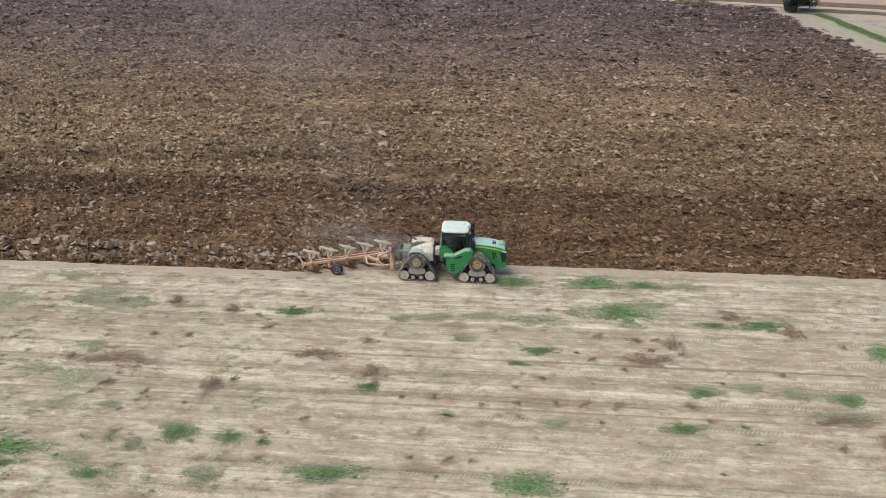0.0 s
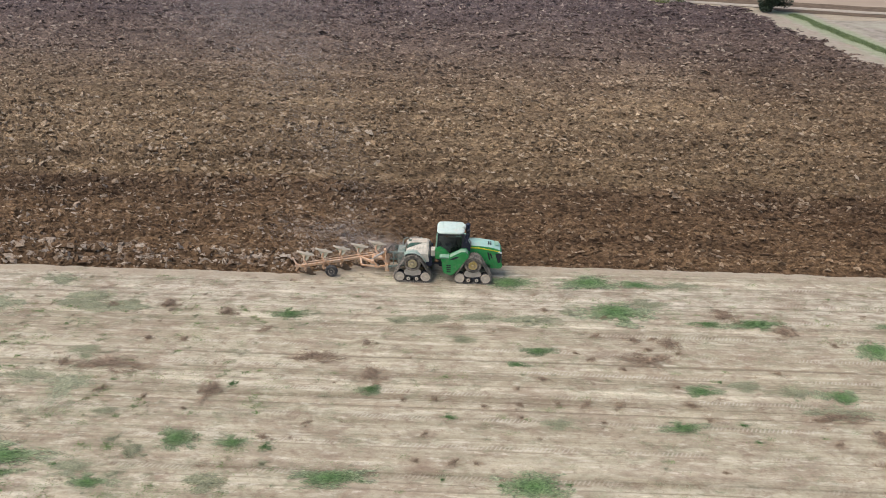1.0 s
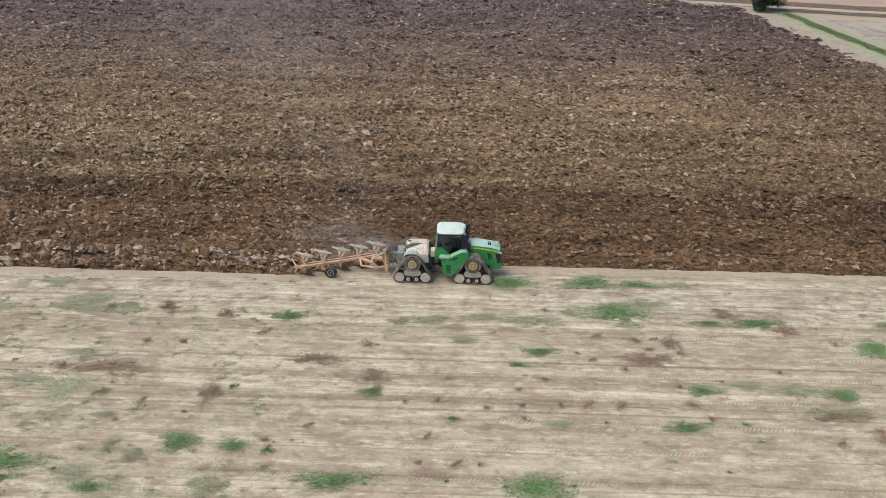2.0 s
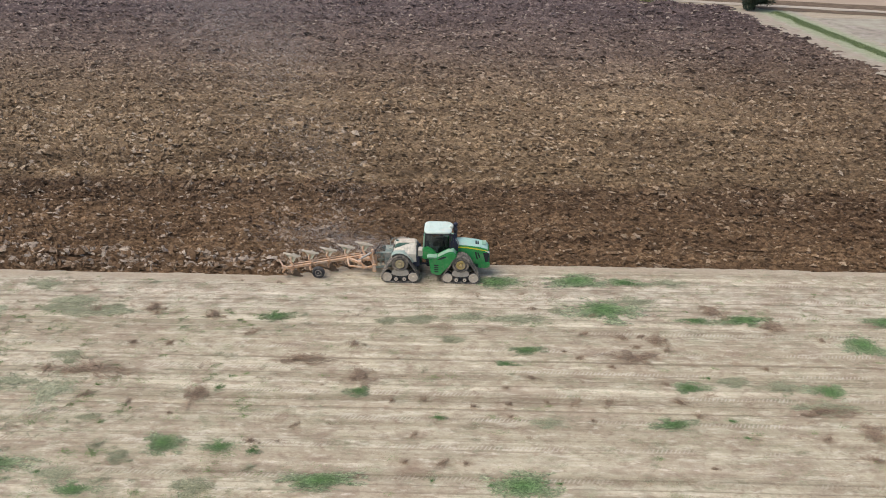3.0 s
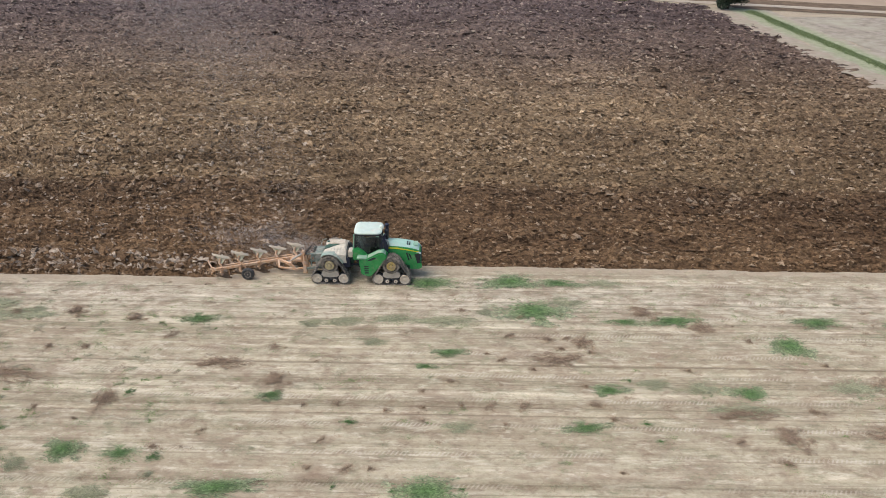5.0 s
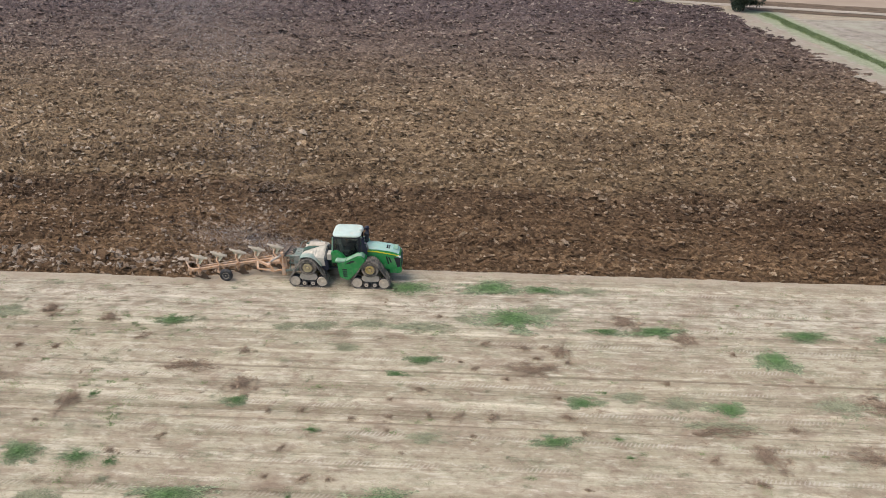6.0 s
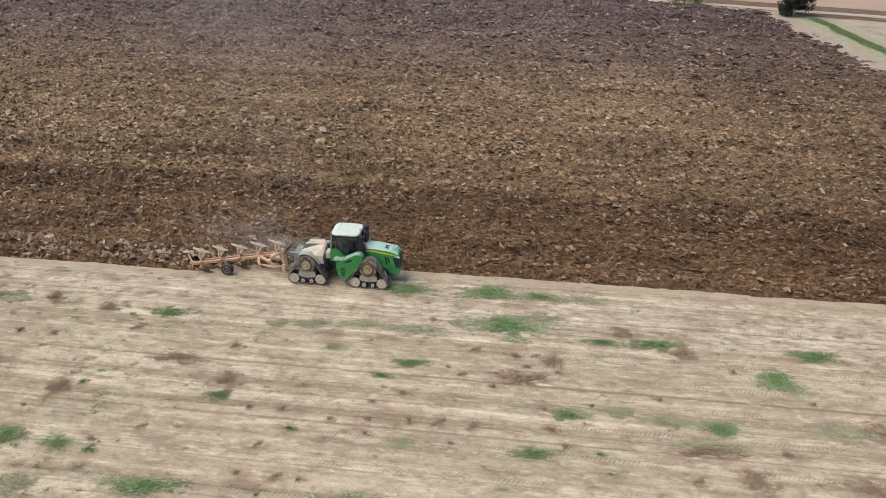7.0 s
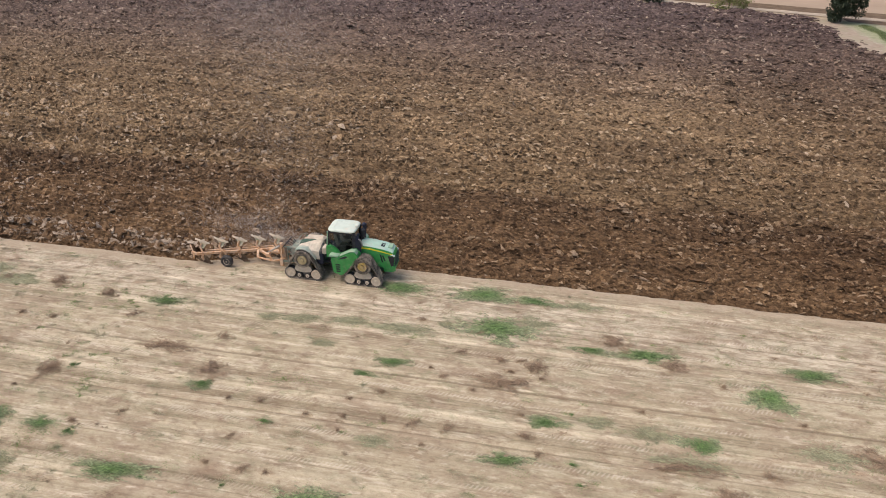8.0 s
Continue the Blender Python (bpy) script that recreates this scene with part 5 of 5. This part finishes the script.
        arc = [(-4.6, 1.93), (-4.5, 2.08), (-4.3, 2.17), (-4.02, 2.21), (-3.76, 2.16), (-3.52, 2.02), (-3.34, 1.83), (-3.12, 1.52)] if s < 0 else [(-3.62, 2.02), (-3.46, 1.9), (-3.3, 1.72), (-3.12, 1.5)]
        bm = bmesh.new()
        for (ax, az), (ex, ez) in zip(arc, arc[1:]):
            prism([(ax, az), (ex, ez), (ex - 0.02, ez - 0.05), (ax, az - 0.05)], s * 0.82, s * 1.34, bm)
        part("fender", bm, FENDER, t, "dusty pale green fender")
    part("deck_box", box(-2.82, -2.52, -0.9, -0.3, 1.75, 2.2), GREEN_DUSTY, t, "small dusty box", bevel=0.03)
    part("rear_rail", path_tube([(-4.45, -0.7, 2.3), (-4.75, -0.7, 2.2), (-4.75, 0.7, 2.2), (-4.45, 0.7, 2.3)], 0.025), TEAL, t, "dusty rail")
    # hitch
    bm = bmesh.new()
    for s in (-1, 1):
        beam((-4.7, s * 0.45, 0.75), (-5.9, s * 0.52, 0.62), 0.09, 0.14, bm)
        beam((-4.75, s * 0.5, 1.75), (-5.35, s * 0.52, 1.72), 0.1, 0.12, bm)
        rod((-5.35, s * 0.52, 1.7), (-5.4, s * 0.52, 0.7), 0.035, bm=bm)
        rod((-4.7, s * 0.3, 0.95), (-5.3, s * 0.52, 1.65), 0.05, bm=bm)
    rod((-4.9, 0, 1.6), (-5.85, 0, 1.45), 0.05, bm=bm)
    box(-5.1, -4.6, -0.55, 0.55, 0.8, 1.8, bm)
    part("three_point_hitch", bm, TEAL, t, "dusty grey-green hitch arms", bevel=0.01)
    bm = bmesh.new()
    for k, y in enumerate((-0.3, -0.1, 0.1, 0.3)):
        path_tube([(-5.05, y, 1.75), (-5.35, y * 1.2, 1.95 + 0.05 * k), (-5.8, y * 0.9, 1.6), (-6.0, y * 0.6, 1.3)], 0.02, 6, bm)
    part("hydraulic_hose", bm, BLACK, t, "black hydraulic hoses")
    return t


tractor()


# ---- semi-mounted reversible plough ----
def plough():
    p = root("plough", (-8.8, 0.0, 0.0), "worn orange five-furrow reversible plough with grey-green mouldboards, behind the tractor", "plough")
    A, B = Vector((-6.35, 0.62, 0.95)), Vector((-11.75, -1.15, 0.8))
    along = (B - A).normalized()
    side = Vector((along.y, -along.x, 0)).normalized()
    if side.y < 0:
        side = -side
    part("main_beam", beam(A, B, 0.16, 0.17), ORANGE, p, "worn orange main beam", bevel=0.02)
    part("adjusting_beam", beam(A + side * 0.36 + along * 0.5, B + side * 0.34 - along * 0.4, 0.1, 0.12), ORANGE, p, "thin orange side beam", bevel=0.01)
    for k in range(5):
        c = A + along * (0.25 + 1.24 * k)
        for up in (1, -1):
            tall = 0.78 if up > 0 else 0.72
            body = bmesh.new()
            leg = [c + Vector((0, 0, 0.1 * up)), c + Vector((-0.18, 0.1, 0.34 * up)), c + Vector((-0.12, 0.2, 0.62 * up))]
            for a, b in zip(leg, leg[1:]):
                beam(a, b, 0.07, 0.14, body)
            beam(c + side * -0.14, c + side * 0.42, 0.14, 0.16, body)
            leg_ob = part("plough_leg", body, ORANGE, p, "worn orange leg and bracket", bevel=0.008)
            # curved mouldboard
            n, m = 9, 5
            grid = []
            for j in range(m):
                v = j / (m - 1)
                row = []
                for i in range(n):
                    u = i / (n - 1)
                    if up > 0:
                        w = v ** 0.85
                        x = (0.44 - 1.16 * u) * (1 - w) + (0.02 - 0.22 * u) * w
                        y = 0.08 + 0.44 * u ** 1.5 * (1 - 0.7 * v) + 0.1 * math.sin(math.pi * v)
                        z = tall + 0.05 * (1 - u) * (1 - v) - 0.46 * v
                    else:
                        x = 0.42 - 1.0 * u
                        y = 0.08 + 0.46 * u ** 1.5 + 0.18 * v * u
                        z = -(tall - v * (0.08 + 0.26 * math.sin(math.pi * u ** 0.6)) + 0.09 * (1 - u) * (1 - v))
                    row.append(c + Vector((x, y, z)))
                grid.append(row)
            bm = bmesh.new()
            thick = Vector((0.0, 0.025, 0.0))
            loft([[grid[j][i] for i in range(n)] + [grid[j][i] + thick for i in range(n - 1, -1, -1)] for j in range(m)], bm)
            part("mouldboard", bm, STEEL_GREEN if up > 0 else FAR_BROWN, leg_ob, "curved grey-green mouldboard" if up > 0 else "soil-polished mouldboard", smooth=True)
            # share with a raised point
            rings = []
            for u, high in ((-0.1, 0.03), (0.08, 0.07), (0.2, 0.1), (0.3, 0.2), (0.42, 0.09), (0.7, 0.06), (1.0, 0.04)):
                x, y, z0, z1 = 0.44 - 1.16 * u, 0.06 + 0.44 * max(u, 0) ** 1.5, (tall - 0.04) * up, (tall + 0.04 + high) * up
                rings.append([c + Vector(q) for q in ((x, y - 0.02, z0), (x, y + 0.03, z0), (x, y + 0.03, z1), (x, y, z1))])
            bm = loft(rings)
            part("share", bm, SHARE_PALE if up > 0 else FAR_BROWN, leg_ob, "pale worn share")
    # support wheel
    hub = Vector((-9.62, -0.98, 0.42))
    bm = wheel(hub.x, hub.z, [(hub.y - 0.12, 0.22), (hub.y - 0.15, 0.34), (hub.y - 0.1, 0.415), (hub.y, 0.43), (hub.y + 0.1, 0.415), (hub.y + 0.15, 0.34), (hub.y + 0.12, 0.22)], 28)
    w = part("support_wheel", bm, TYRE_BLACK, p, "black rubber support wheel", smooth=True)
    part("rim", wheel(hub.x, hub.z, [(hub.y - 0.11, 0.225), (hub.y - 0.14, 0.21), (hub.y - 0.07, 0.16), (hub.y - 0.09, 0.05), (hub.y - 0.14, 0.04)], 20), WHEEL_DUSTY, w, "pale dusty rim")
    bm = bmesh.new()
    beam((-9.62, -0.8, 0.42), (-10.2, -0.72, 0.5), 0.1, 0.1, bm)
    beam((-10.2, -0.72, 0.45), (-10.15, -0.62, 0.95), 0.12, 0.14, bm)
    rod((-9.7, -0.66, 0.45), (-10.05, -0.6, 1.05), 0.05, bm=bm)
    part("wheel_arm", bm, ORANGE, p, "orange wheel arm", bevel=0.01)
    # tail
    bm = beam(B, B + Vector((-0.28, -0.02, 0.12)), 0.16, 0.2)
    beam(B + Vector((-0.1, -0.05, 0.0)), B + Vector((-0.35, 0.25, -0.5)), 0.1, 0.12, bm)
    beam(B + Vector((-0.2, 0.05, 0.1)), B + Vector((-0.5, 0.3, 0.5)), 0.08, 0.08, bm)
    part("tail_bracket", bm, ORANGE, p, "orange tail bracket", bevel=0.01)
    # headstock and turnover frame
    bm = prism([(-5.95, 0.35), (-5.7, 0.35), (-5.75, 1.25), (-5.95, 1.72), (-6.1, 1.72), (-6.2, 1.1)], -0.12, 0.12)
    beam((-5.85, -0.62, 0.55), (-5.85, 0.62, 0.55), 0.14, 0.14, bm)
    for s in (-1, 1):
        beam((-5.88, s * 0.55, 0.5), (-5.98, s * 0.12, 1.62), 0.08, 0.12, bm)
        prism([(-5.98, 0.3), (-5.72, 0.3), (-5.76, 0.85), (-5.96, 0.85)], s * 0.5, s * 0.6, bm)
    part("headstock", bm, ORANGE, p, "dusty orange headstock", bevel=0.01)
    bm = rod((-5.95, 0, 1.0), (-6.9, 0.05, 1.0), 0.16, seg=16)
    beam((-6.85, -0.55, 0.95), (-6.85, 0.6, 0.95), 0.16, 0.2, bm)
    beam((-6.85, -0.5, 0.95), (-7.7, 0.1, 0.95), 0.14, 0.16, bm)
    beam((-6.5, -0.6, 0.62), (-7.6, -0.5, 0.7), 0.1, 0.1, bm)
    beam((-7.6, -0.5, 0.7), (-7.75, 0.05, 0.98), 0.12, 0.12, bm)
    beam((-6.45, -0.6, 0.6), (-6.8, -0.5, 1.0), 0.1, 0.1, bm)
    beam((-6.0, -0.4, 0.62), (-6.5, -0.6, 0.62), 0.1, 0.1, bm)
    part("turnover_frame", bm, ORANGE, p, "dusty orange turnover frame", bevel=0.01)
    bm = rod((-6.05, -0.2, 1.6), (-6.75, -0.25, 1.15), 0.07)
    rod((-6.75, -0.25, 1.15), (-7.0, -0.3, 1.0), 0.035, bm=bm)
    part("hydraulic_ram", bm, STEEL, p, "grey hydraulic ram")
    return p


plough()
clod_pieces()


# ---- dust drifting up behind the plough ----
DUST_SPECK = plain_mat("airborne_dust", (0.48, 0.44, 0.41), (0.56, 0.52, 0.48), 0.3, 0.95, spec=0.05)


def dust(name, count, start, end, narrow, broad, fine, coarse, seed, label):
    """Loose specks of soil in the air, thickest where they rise."""
    rs = np.random.RandomState(seed)
    u = rs.rand(count)
    mid = np.array(start) + (np.array(end) - np.array(start)) * u[:, None]
    wide = (narrow + (broad - narrow) * u)[:, None]
    p = mid + rs.normal(0, 1, (count, 3)) * wide * np.array([1.0, 0.8, 0.3])
    keep = (0.7 * bumpy(p[:, 0], p[:, 1], 4.0, 27) + 0.3 * bumpy(p[:, 0], p[:, 1] + 2 * p[:, 2], 1.6, 28) > 0.1 + 0.7 * rs.rand(count)) & (p[:, 2] > 0.25)
    p, size = p[keep], fine + (coarse - fine) * u[keep]
    n = len(p)
    tri = rs.normal(0, 1, (n, 3, 3))
    tri /= np.linalg.norm(tri, axis=2, keepdims=True)
    co = (p[:, None] + tri * (size * rs.uniform(0.5, 1.2, n))[:, None, None]).reshape(-1, 3)
    return tagged(sheet(name, co, np.arange(3 * n).reshape(-1, 3), DUST_SPECK, False), label, "dust", kind="stuff")


dust("plough_dust", 260000, (-5.4, 1.2, 1.0), (-13.0, 5.0, 1.0), 0.8, 2.0, 0.012, 0.014, 101, "thin pale dust stirred up round the plough")
dust("dust_plume", 150000, (-7.0, 4.0, 1.2), (-36.0, 66.0, 9.0), 1.6, 8.0, 0.012, 0.06, 102, "thin grey dust plume drifting away over the ploughed soil")
